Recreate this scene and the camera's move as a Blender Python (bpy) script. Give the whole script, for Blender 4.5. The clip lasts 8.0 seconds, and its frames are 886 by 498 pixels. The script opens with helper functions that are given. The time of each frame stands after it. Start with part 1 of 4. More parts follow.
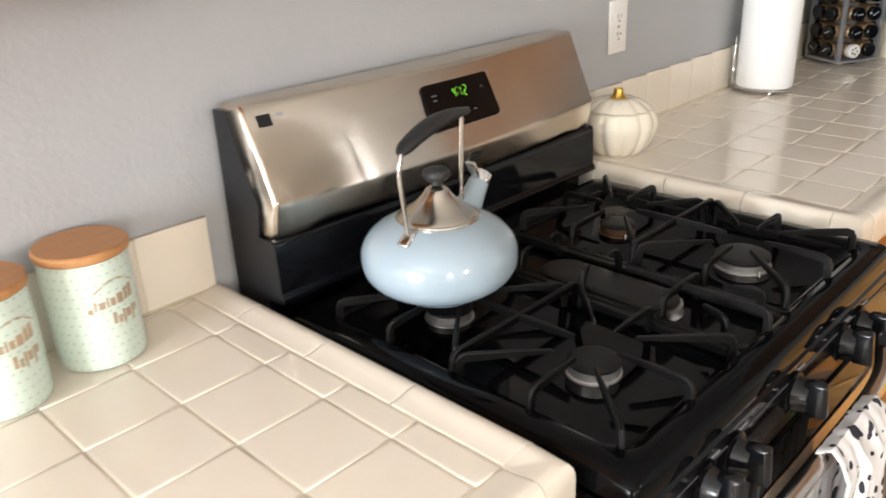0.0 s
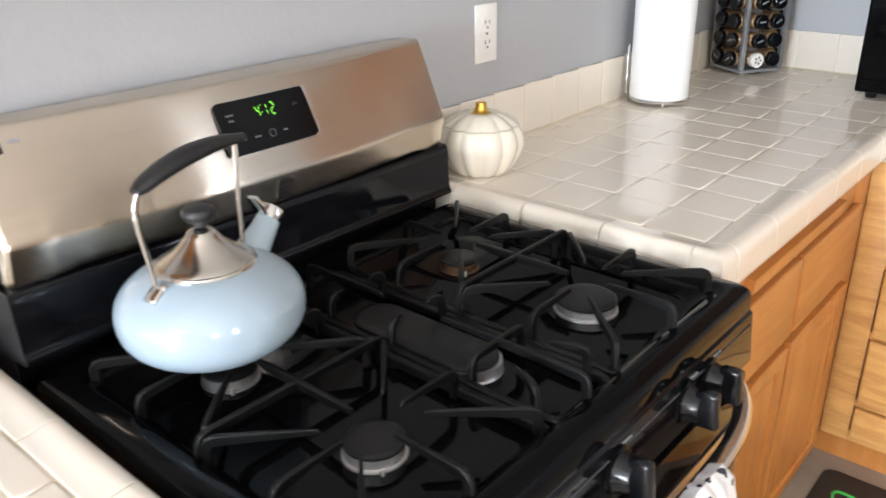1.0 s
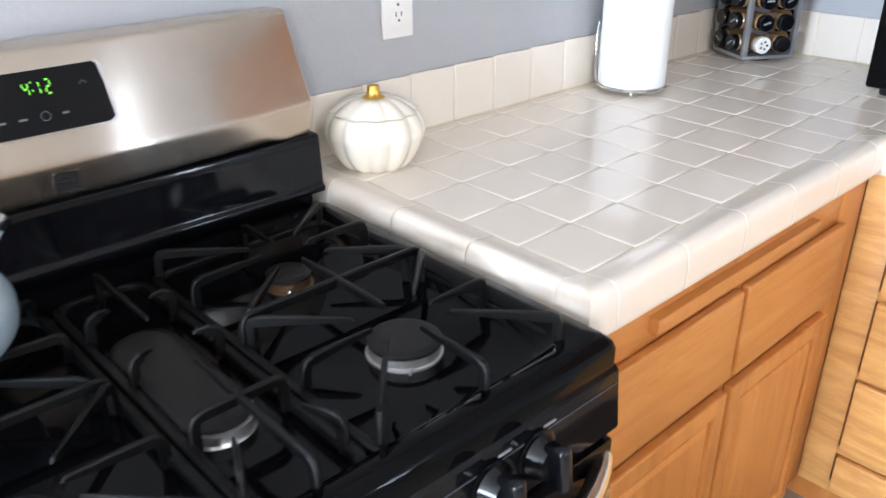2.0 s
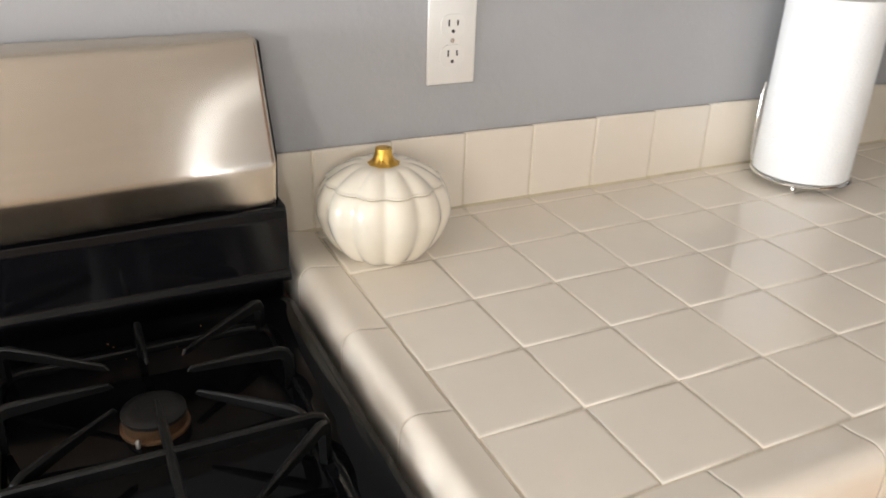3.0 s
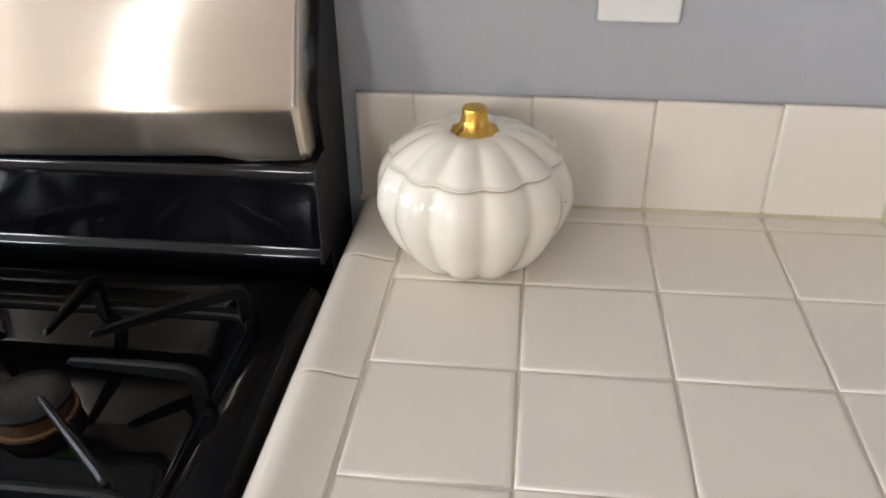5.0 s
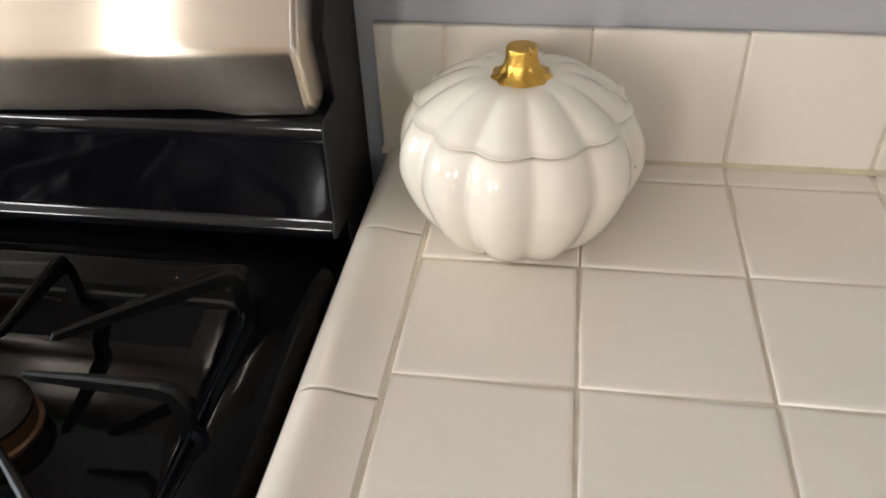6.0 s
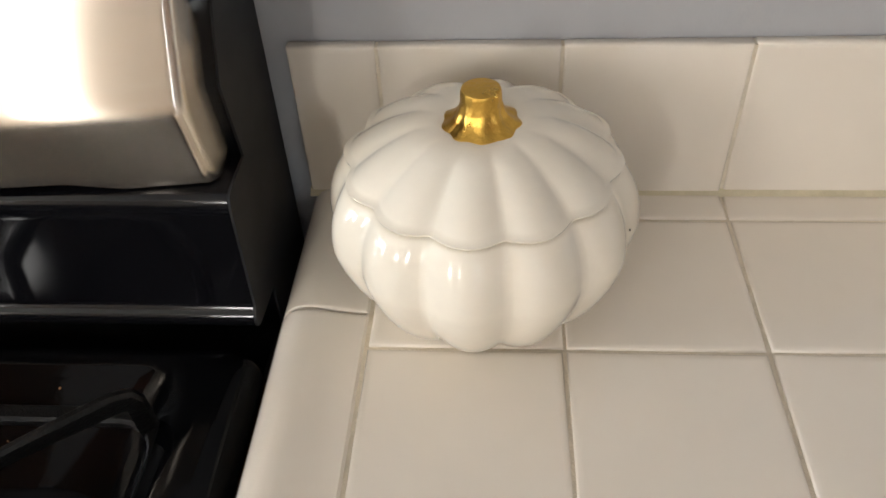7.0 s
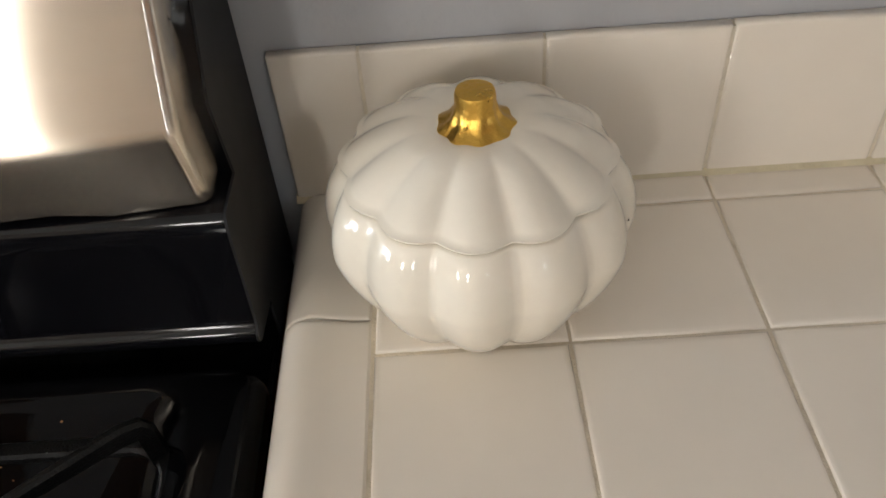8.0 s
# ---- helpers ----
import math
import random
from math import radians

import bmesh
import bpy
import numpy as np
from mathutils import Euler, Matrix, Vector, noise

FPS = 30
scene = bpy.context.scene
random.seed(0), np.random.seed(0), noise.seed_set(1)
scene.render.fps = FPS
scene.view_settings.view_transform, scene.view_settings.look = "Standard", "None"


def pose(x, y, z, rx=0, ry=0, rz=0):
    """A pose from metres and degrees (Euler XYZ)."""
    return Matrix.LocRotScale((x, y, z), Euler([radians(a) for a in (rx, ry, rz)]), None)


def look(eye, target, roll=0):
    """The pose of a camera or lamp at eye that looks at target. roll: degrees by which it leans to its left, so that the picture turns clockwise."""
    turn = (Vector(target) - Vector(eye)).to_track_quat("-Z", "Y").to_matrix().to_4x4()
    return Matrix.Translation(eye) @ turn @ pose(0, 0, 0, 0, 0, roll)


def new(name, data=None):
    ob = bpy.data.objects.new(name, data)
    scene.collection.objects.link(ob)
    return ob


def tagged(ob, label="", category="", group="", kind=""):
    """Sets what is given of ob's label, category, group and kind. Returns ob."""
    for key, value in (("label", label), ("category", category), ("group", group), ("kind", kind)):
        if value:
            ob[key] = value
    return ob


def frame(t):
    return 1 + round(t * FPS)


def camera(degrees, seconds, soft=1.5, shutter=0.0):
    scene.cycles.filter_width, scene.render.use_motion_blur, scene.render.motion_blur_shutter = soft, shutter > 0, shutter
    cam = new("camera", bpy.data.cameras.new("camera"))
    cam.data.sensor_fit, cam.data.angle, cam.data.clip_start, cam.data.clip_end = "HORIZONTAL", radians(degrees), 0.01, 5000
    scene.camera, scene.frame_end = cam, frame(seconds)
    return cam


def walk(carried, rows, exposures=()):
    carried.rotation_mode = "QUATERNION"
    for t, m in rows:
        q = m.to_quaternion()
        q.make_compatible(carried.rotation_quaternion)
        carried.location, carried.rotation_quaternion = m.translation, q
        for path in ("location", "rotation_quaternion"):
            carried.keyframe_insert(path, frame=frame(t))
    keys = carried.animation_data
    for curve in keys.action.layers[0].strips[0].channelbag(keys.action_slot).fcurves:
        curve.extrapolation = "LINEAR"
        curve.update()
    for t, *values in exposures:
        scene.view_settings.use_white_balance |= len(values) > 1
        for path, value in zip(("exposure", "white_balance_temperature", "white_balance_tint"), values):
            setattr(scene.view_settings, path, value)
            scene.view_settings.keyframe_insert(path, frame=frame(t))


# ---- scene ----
cam = camera(57.5, 8.0, soft=1.6, shutter=0.25)

PATH = [
    (0, (-1.392, -0.961, 1.423), (-0.084, 0.327, 0.628), -2.3),
    (0.5, (-1.262, -0.952, 1.405), (0.12, 0.274, 0.638), -2.4),
    (1, (-1.118, -0.997, 1.408), (0.257, 0.213, 0.605), -1.1),
    (1.5, (-0.936, -1.101, 1.404), (0.362, 0.16, 0.553), 0.1),
    (2, (-0.734, -1.083, 1.378), (0.492, 0.236, 0.508), -0.2),
    (2.2, (-0.624, -1.036, 1.372), (0.562, 0.321, 0.505), -0.0),
    (3.3, (-0.183, -0.894, 1.35), (0.42, 0.793, 0.462), 2.0),
    (3.5, (-0.125, -0.862, 1.337), (0.354, 0.847, 0.416), 1.6),
    (4, (-0.027, -0.732, 1.297), (0.206, 0.974, 0.279), 1.3),
    (4.5, (0.048, -0.682, 1.309), (0.022, 1.017, 0.254), 0.3),
    (5, (0.112, -0.67, 1.294), (-0.096, 1.017, 0.24), -0.8),
    (5.2, (0.133, -0.664, 1.285), (-0.158, 1.0, 0.215), -1.6),
    (6.3, (0.079, -0.482, 1.262), (-0.175, 1.02, -0.033), -3.4),
    (6.5, (0.077, -0.45, 1.261), (-0.129, 1.032, -0.066), -3.3),
    (7, (0.072, -0.4, 1.258), (-0.06, 1.063, -0.1), -3.1),
    (7.5, (0.063, -0.385, 1.263), (-0.023, 1.061, -0.116), -4.4),
    (8, (0.049, -0.392, 1.267), (0.021, 1.04, -0.129), -4.6),
]
walk(cam, [(t, look(eye, target, roll)) for t, eye, target, roll in PATH],
     exposures=[(0, 0.13, 6620, 10), (0.6, 0.26, 6420, 10), (1, 0.40, 6120, 10), (1.5, 0.61, 5710, 10), (2.2, 0.66, 5590, 10), (3.3, 0.07, 6610, 10), (4, -0.01, 6260, 10), (4.7, 0.15, 5910, 10), (6.3, 0.21, 6240, 10), (7, 0.15, 6310, 10), (8, -0.11, 6370, 10)])


# ---- world and light ----
world = bpy.data.worlds.new("sky")
scene.world = world
world.use_nodes = True
wn = world.node_tree.nodes
sky = wn.new("ShaderNodeTexSky")
sky.sky_type, sky.sun_disc = "NISHITA", False
sky.sun_elevation, sky.sun_rotation = radians(35), radians(200)
world.node_tree.links.new(sky.outputs[0], wn["Background"].inputs[0])
wn["Background"].inputs[1].default_value = 0.12


def window_light(name, eye, target, w, h, watts, colour):
    d = bpy.data.lights.new(name, "AREA")
    d.shape, d.size, d.size_y, d.energy, d.color = "RECTANGLE", w, h, watts, colour
    ob = new(name, d)
    ob.matrix_world = look(eye, target)
    return ob


window_light("window_light_west", (-4.71, -0.95, 1.38), (0, -0.95, 1.38), 1.35, 1.25, 235, (0.88, 0.94, 1.0))
window_light("window_light_far", (-2.86, -3.72, 1.78), (-2.86, 0, 1.78), 0.50, 0.72, 55, (1.0, 0.96, 0.90))
window_light("window_light_mid", (-1.25, -3.71, 1.78), (-1.25, 0, 1.78), 0.20, 0.72, 27, (1.0, 0.96, 0.90))
window_light("window_light_near", (1.28, -3.71, 1.78), (1.28, 0, 1.78), 0.17, 0.72, 12, (0.86, 0.93, 1.0))

# ---- materials ----


def mat(name, base, rough=0.5, metal=0.0, vary=0.06, scale=12.0, bump=0.0, bscale=200.0, stretch=(1, 1, 1), coat=0.0, spec=0.5, per_object=0.0, aniso=0.0, rvary=0.08):
    """A surface with colour variation at two scales, uneven gloss and fine relief."""
    m = bpy.data.materials.new(name)
    m.use_nodes = True
    n, l = m.node_tree.nodes, m.node_tree.links
    b = n["Principled BSDF"]
    b.inputs["Roughness"].default_value, b.inputs["Metallic"].default_value = rough, metal
    b.inputs["Coat Weight"].default_value, b.inputs["Coat Roughness"].default_value = coat, 0.05
    b.inputs["Specular IOR Level"].default_value = spec
    geo, mp = n.new("ShaderNodeNewGeometry"), n.new("ShaderNodeMapping")
    mp.inputs["Scale"].default_value = stretch
    l.new(geo.outputs["Position"], mp.inputs[0])
    big, fine = n.new("ShaderNodeTexNoise"), n.new("ShaderNodeTexNoise")
    for t, s in ((big, scale), (fine, scale * 9)):
        t.inputs["Scale"].default_value, t.inputs["Detail"].default_value = s, 5
        l.new(mp.outputs[0], t.inputs["Vector"])
    mix = n.new("ShaderNodeMath")
    mix.operation = "MULTIPLY_ADD"
    mix.inputs[1].default_value = 0.45
    l.new(fine.outputs["Fac"], mix.inputs[0]), l.new(big.outputs["Fac"], mix.inputs[2])
    rng = n.new("ShaderNodeMapRange")
    rng.inputs["From Min"].default_value, rng.inputs["From Max"].default_value = 0.4, 1.05
    rng.inputs["To Min"].default_value, rng.inputs["To Max"].default_value = 1 - vary, 1 + vary
    l.new(mix.outputs[0], rng.inputs["Value"])
    hsv = n.new("ShaderNodeHueSaturation")
    hsv.inputs["Color"].default_value = (*base, 1)
    if per_object:
        info, pm = n.new("ShaderNodeObjectInfo"), n.new("ShaderNodeMath")
        pm.operation, pm.inputs[1].default_value = "MULTIPLY_ADD", per_object
        l.new(info.outputs["Random"], pm.inputs[0]), l.new(rng.outputs[0], pm.inputs[2])
        l.new(pm.outputs[0], hsv.inputs["Value"])
    else:
        l.new(rng.outputs[0], hsv.inputs["Value"])
    l.new(hsv.outputs[0], b.inputs["Base Color"])
    rr = n.new("ShaderNodeMapRange")
    rr.inputs["To Min"].default_value, rr.inputs["To Max"].default_value = max(0.02, rough - rvary), min(1, rough + rvary)
    l.new(big.outputs["Fac"], rr.inputs["Value"]), l.new(rr.outputs[0], b.inputs["Roughness"])
    if bump:
        bn, bp = n.new("ShaderNodeTexNoise"), n.new("ShaderNodeBump")
        bn.inputs["Scale"].default_value, bn.inputs["Detail"].default_value = bscale, 3
        bp.inputs["Strength"].default_value, bp.inputs["Distance"].default_value = bump, 0.002
        l.new(mp.outputs[0], bn.inputs["Vector"]), l.new(bn.outputs["Fac"], bp.inputs["Height"]), l.new(bp.outputs[0], b.inputs["Normal"])
    if aniso:
        tg = n.new("ShaderNodeTangent")
        tg.direction_type, tg.axis = "RADIAL", "X"
        b.inputs["Anisotropic"].default_value = aniso
        l.new(tg.outputs[0], b.inputs["Tangent"])
    return m


def wood(name, dark, light, axis):
    """Varnished oak with the grain along an axis."""
    m = bpy.data.materials.new(name)
    m.use_nodes = True
    n, l = m.node_tree.nodes, m.node_tree.links
    b = n["Principled BSDF"]
    b.inputs["Roughness"].default_value, b.inputs["Coat Weight"].default_value, b.inputs["Coat Roughness"].default_value = 0.42, 0.25, 0.2
    geo, mp = n.new("ShaderNodeNewGeometry"), n.new("ShaderNodeMapping")
    mp.inputs["Scale"].default_value = [1.2 if a == axis else 9.0 for a in "xyz"]
    info, add = n.new("ShaderNodeObjectInfo"), n.new("ShaderNodeVectorMath")
    add.operation = "ADD"
    l.new(geo.outputs["Position"], mp.inputs[0]), l.new(mp.outputs[0], add.inputs[0]), l.new(info.outputs["Random"], add.inputs[1])
    wv, fine, ramp, mul = n.new("ShaderNodeTexNoise"), n.new("ShaderNodeTexNoise"), n.new("ShaderNodeValToRGB"), n.new("ShaderNodeMath")
    wv.inputs["Scale"].default_value, wv.inputs["Detail"].default_value, wv.inputs["Distortion"].default_value = 2.2, 6, 1.6
    fine.inputs["Scale"].default_value, fine.inputs["Detail"].default_value = 34, 4
    l.new(add.outputs[0], wv.inputs["Vector"]), l.new(add.outputs[0], fine.inputs["Vector"])
    mul.operation, mul.inputs[1].default_value = "MULTIPLY_ADD", 0.3
    l.new(fine.outputs["Fac"], mul.inputs[0]), l.new(wv.outputs["Fac"], mul.inputs[2])
    ramp.color_ramp.elements[0].position, ramp.color_ramp.elements[1].position = 0.45, 0.85
    ramp.color_ramp.elements[0].color, ramp.color_ramp.elements[1].color = (*dark, 1), (*light, 1)
    l.new(mul.outputs[0], ramp.inputs[0]), l.new(ramp.outputs[0], b.inputs["Base Color"])
    bp = n.new("ShaderNodeBump")
    bp.inputs["Strength"].default_value, bp.inputs["Distance"].default_value = 0.15, 0.001
    l.new(fine.outputs["Fac"], bp.inputs["Height"]), l.new(bp.outputs[0], b.inputs["Normal"])
    return m


def glow(name, colour, power):
    m = bpy.data.materials.new(name)
    m.use_nodes = True
    b = m.node_tree.nodes["Principled BSDF"]
    b.inputs["Base Color"].default_value = (0, 0, 0, 1)
    b.inputs["Emission Color"].default_value, b.inputs["Emission Strength"].default_value = (*colour, 1), power
    return m


WALL = mat("grey_blue_wall_paint", (0.400, 0.403, 0.413), 0.55, vary=0.03, scale=3, bump=0.22, bscale=120)
ROOM = mat("far_wall_paint", (0.50, 0.41, 0.325), 0.6, vary=0.03, scale=3, bump=0.2, bscale=120)
CEIL = mat("ceiling_paint", (0.78, 0.77, 0.74), 0.7, vary=0.03, scale=4, bump=0.4, bscale=90)
TILE = mat("glazed_white_tile", (0.77, 0.70, 0.60), 0.035, vary=0.025, scale=6, bump=0.03, bscale=35, per_object=0.03, rvary=0.02)
GROUT = mat("beige_grout", (0.68, 0.60, 0.47), 0.85, vary=0.25, scale=14, bump=0.5, bscale=500)
CAULK = mat("yellowed_caulk", (0.56, 0.49, 0.33), 0.6, vary=0.2, scale=25, bump=0.4, bscale=200)
OAK = wood("honey_oak_upright", (0.45, 0.165, 0.032), (0.58, 0.245, 0.060), "z")
OAKX = wood("honey_oak_level", (0.45, 0.165, 0.032), (0.58, 0.245, 0.060), "x")
# Grain along y; daylight on the return cabinet's front is painted in as lighter oak.
OAKY_LIT = wood("honey_oak_window_lit", (0.54, 0.255, 0.070), (0.77, 0.44, 0.15), "y")
MAT = mat("dark_mat", (0.05, 0.04, 0.034), 0.8, vary=0.25, scale=20, bump=0.5, bscale=500)
WALNUT = wood("brown_wood", (0.17, 0.078, 0.032), (0.27, 0.130, 0.055), "z")
FLOOR = mat("beige_floor", (0.36, 0.31, 0.25), 0.45, vary=0.15, scale=8, bump=0.2, bscale=80)
STEEL = mat("brushed_steel", (0.68, 0.605, 0.515), 0.225, 1.0, vary=0.05, scale=14, stretch=(0.06, 4, 14), aniso=0.99, rvary=0.0)
STEELS = mat("satin_steel", (0.66, 0.62, 0.57), 0.20, 1.0, vary=0.05, scale=30, rvary=0.06)
SPUN = mat("spun_steel", (0.64, 0.60, 0.54), 0.20, 1.0, vary=0.06, scale=60, rvary=0.04)
GREYM = mat("grey_satin_metal", (0.36, 0.37, 0.39), 0.42, 0.7, vary=0.08, scale=40)
CHROME = mat("chrome", (0.75, 0.74, 0.73), 0.08, 1.0, vary=0.02, scale=30, rvary=0.03)
RIM = mat("polished_rim", (0.86, 0.85, 0.84), 0.22, 1.0, vary=0.02, scale=30, rvary=0.03)
ENAMEL = mat("black_enamel", (0.0022, 0.0022, 0.0026), 0.05, spec=0.11, vary=0.3, scale=20, bump=0.02, bscale=60, rvary=0.03)
IRON = mat("black_cast_iron", (0.003, 0.003, 0.003), 0.33, spec=0.24, vary=0.3, scale=40, bump=0.4, bscale=700, rvary=0.1)
CAP = mat("burner_cap_enamel", (0.006, 0.0055, 0.0055), 0.42, spec=0.32, vary=0.3, scale=50, bump=0.2, bscale=300)
BRONZE = mat("heat_stained_burner", (0.15, 0.085, 0.045), 0.45, 0.8, vary=0.35, scale=70, bump=0.3, bscale=300)
ALU = mat("burner_aluminium", (0.52, 0.51, 0.50), 0.34, 0.9, vary=0.25, scale=60, bump=0.3, bscale=300)
FRONT = mat("glossy_black_front", (0.004, 0.004, 0.005), 0.09, vary=0.2, scale=20, rvary=0.04, spec=0.28)
SCREEN = mat("smoked_display_glass", (0.002, 0.002, 0.0025), 0.12, vary=0.1, scale=30, spec=0.25)
PLASTIC = mat("black_plastic", (0.004, 0.0045, 0.006), 0.18, vary=0.2, scale=40)
MATT = mat("matt_black_paint", (0.012, 0.012, 0.013), 0.55, vary=0.2, scale=30, spec=0.3)
RUBBER = mat("black_grip", (0.012, 0.012, 0.013), 0.42, vary=0.2, scale=60, bump=0.2, bscale=900)
KETTLE = mat("pale_blue_enamel", (0.315, 0.385, 0.435), 0.03, vary=0.03, scale=25, coat=0.5, rvary=0.01)
CERAMIC = mat("cream_glazed_ceramic", (0.82, 0.755, 0.63), 0.04, vary=0.03, scale=22, coat=0.3, bump=0.03, bscale=60, rvary=0.02)
GOLD = mat("gold_paint", (0.72, 0.44, 0.09), 0.30, 1.0, vary=0.12, scale=90, bump=0.3, bscale=400)
PAPER = mat("white_paper", (0.86, 0.86, 0.85), 0.9, vary=0.02, scale=40, bump=0.5, bscale=260)
PLATE = mat("white_plastic", (0.80, 0.78, 0.74), 0.35, vary=0.02, scale=40)
SLOT = mat("dark_slot", (0.02, 0.02, 0.02), 0.6)
INK = mat("dark_ink", (0.012, 0.011, 0.011), 0.7, spec=0.1)
DIM = mat("faint_print", (0.09, 0.09, 0.10), 0.5)
PRINT = mat("pale_print", (0.26, 0.26, 0.27), 0.5)
BAMBOO = mat("bamboo_lid", (0.46, 0.22, 0.085), 0.45, vary=0.18, scale=22, stretch=(1, 7, 7))
BROWN = mat("brown_print", (0.40, 0.29, 0.19), 0.5, vary=0.2, scale=60)
SPICE = mat("spice_amber", (0.22, 0.13, 0.055), 0.25, vary=0.45, scale=18, coat=0.6, per_object=0.25)
GREEN = mat("green_plastic", (0.05, 0.42, 0.07), 0.35)
LED = glow("green_digits", (0.30, 1.0, 0.05), 1.1)


def canister_mat():
    """Mint glaze with rows of small grey-green dashes."""
    m = mat("mint_glaze", (0.62, 0.72, 0.64), 0.22, vary=0.03, scale=18)
    n, l = m.node_tree.nodes, m.node_tree.links
    b = n["Principled BSDF"]
    tc, sep, at = n.new("ShaderNodeTexCoord"), n.new("ShaderNodeSeparateXYZ"), n.new("ShaderNodeMath")
    l.new(tc.outputs["Object"], sep.inputs[0])
    at.operation = "ARCTAN2"
    l.new(sep.outputs[1], at.inputs[0]), l.new(sep.outputs[0], at.inputs[1])

    def calc(op, a, v=None):
        k = n.new("ShaderNodeMath")
        k.operation = op
        for i, q in enumerate((a, v)):
            if q is None:
                continue
            if isinstance(q, (int, float)):
                k.inputs[i].default_value = q
            else:
                l.new(q, k.inputs[i])
        return k.outputs[0]

    row = calc("MULTIPLY", sep.outputs[2], 85.0)
    odd = calc("MULTIPLY", calc("FLOOR", row), 0.37)
    col = calc("ADD", calc("MULTIPLY", at.outputs[0], 5.2), odd)
    a = calc("LESS_THAN", calc("ABSOLUTE", calc("SUBTRACT", calc("FRACT", row), 0.5)), 0.11)
    c = calc("LESS_THAN", calc("ABSOLUTE", calc("SUBTRACT", calc("FRACT", col), 0.5)), 0.17)
    mask = calc("MULTIPLY", calc("MULTIPLY", a, c), 0.42)
    mix = n.new("ShaderNodeMix")
    mix.data_type = "RGBA"
    old = b.inputs["Base Color"].links[0].from_socket
    l.new(mask, mix.inputs["Factor"]), l.new(old, mix.inputs["A"])
    mix.inputs["B"].default_value = (0.22, 0.33, 0.31, 1)
    l.new(mix.outputs["Result"], b.inputs["Base Color"])
    return m


def towel_mat():
    """White cotton printed with black leaf shapes."""
    m = mat("printed_cotton", (0.80, 0.77, 0.76), 0.9, vary=0.04, scale=30, bump=0.6, bscale=900)
    n, l = m.node_tree.nodes, m.node_tree.links
    b = n["Principled BSDF"]
    tc, mp, vo = n.new("ShaderNodeTexCoord"), n.new("ShaderNodeMapping"), n.new("ShaderNodeTexVoronoi")
    mp.inputs["Scale"].default_value, mp.inputs["Rotation"].default_value = (52, 52, 24), (0, 0, 0)
    vo.inputs["Scale"].default_value = 1.0
    wob, mad = n.new("ShaderNodeTexNoise"), n.new("ShaderNodeVectorMath")
    wob.inputs["Scale"].default_value = 16
    mad.operation, mad.inputs[1].default_value = "MULTIPLY_ADD", (0.07, 0.07, 0.07)
    l.new(tc.outputs["Object"], wob.inputs["Vector"]), l.new(wob.outputs["Color"], mad.inputs[0]), l.new(tc.outputs["Object"], mad.inputs[2])
    l.new(mad.outputs[0], mp.inputs[0]), l.new(mp.outputs[0], vo.inputs["Vector"])
    lt = n.new("ShaderNodeMath")
    lt.operation, lt.inputs[1].default_value = "LESS_THAN", 0.30
    l.new(vo.outputs["Distance"], lt.inputs[0])
    mix = n.new("ShaderNodeMix")
    mix.data_type = "RGBA"
    old = b.inputs["Base Color"].links[0].from_socket
    l.new(lt.outputs[0], mix.inputs["Factor"]), l.new(old, mix.inputs["A"])
    mix.inputs["B"].default_value = (0.03, 0.028, 0.04, 1)
    l.new(mix.outputs["Result"], b.inputs["Base Color"])
    return m


MINT, COTTON = canister_mat(), towel_mat()

# ---- mesh helpers ----


def finish(bm, name, material, smooth=True):
    bmesh.ops.recalc_face_normals(bm, faces=bm.faces)
    me = bpy.data.meshes.new(name)
    bm.to_mesh(me)
    bm.free()
    me.materials.append(material)
    if smooth:
        me.shade_smooth()
        me.set_sharp_from_angle(angle=radians(38))
    return me


def part(name, bm, material, parent=None, label="", smooth=True):
    ob = new(name, finish(bm, name, material, smooth))
    if parent:
        ob.parent = parent
    return tagged(ob, label)


def thing(name, x, y, z, label, category, group="", turn=0):
    ob = new(name)
    ob.empty_display_size = 0.02
    ob.matrix_basis = pose(x, y, z, 0, 0, turn)
    return tagged(ob, label, category, group)


def box(bm, x0, x1, y0, y1, z0, z1, bevel=0.0, seg=2):
    r = bmesh.ops.create_cube(bm, size=1, matrix=Matrix.LocRotScale(((x0 + x1) / 2, (y0 + y1) / 2, (z0 + z1) / 2), None, (x1 - x0, y1 - y0, z1 - z0)))
    if bevel:
        es = list({e for v in r["verts"] for e in v.link_edges})
        bmesh.ops.bevel(bm, geom=es, offset=bevel, segments=seg, affect="EDGES", profile=0.5)
    return bm


def boxed(x0, x1, y0, y1, z0, z1, bevel=0.0, seg=2):
    return box(bmesh.new(), x0, x1, y0, y1, z0, z1, bevel, seg)


def loft(bm, rings, cap0=True, cap1=True, closed=True):
    vs = [[bm.verts.new(p) for p in ring] for ring in rings]
    k = len(vs[0])
    for a, b in zip(vs, vs[1:]):
        for i in range(k if closed else k - 1):
            j = (i + 1) % k
            bm.faces.new((a[i], a[j], b[j], b[i]))
    if cap0:
        bm.faces.new(vs[0][::-1])
    if cap1:
        bm.faces.new(vs[-1])
    return bm


def lathe(profile, seg=32, x=0, y=0, cap0=True, cap1=True, wave=None, bm=None):
    bm = bm or bmesh.new()
    rings = []
    for r, z in profile:
        ring = []
        for i in range(seg):
            a = 2 * math.pi * i / seg
            q = r * (wave(a, r, z) if wave else 1)
            ring.append((x + q * math.cos(a), y + q * math.sin(a), z))
        rings.append(ring)
    return loft(bm, rings, cap0, cap1)


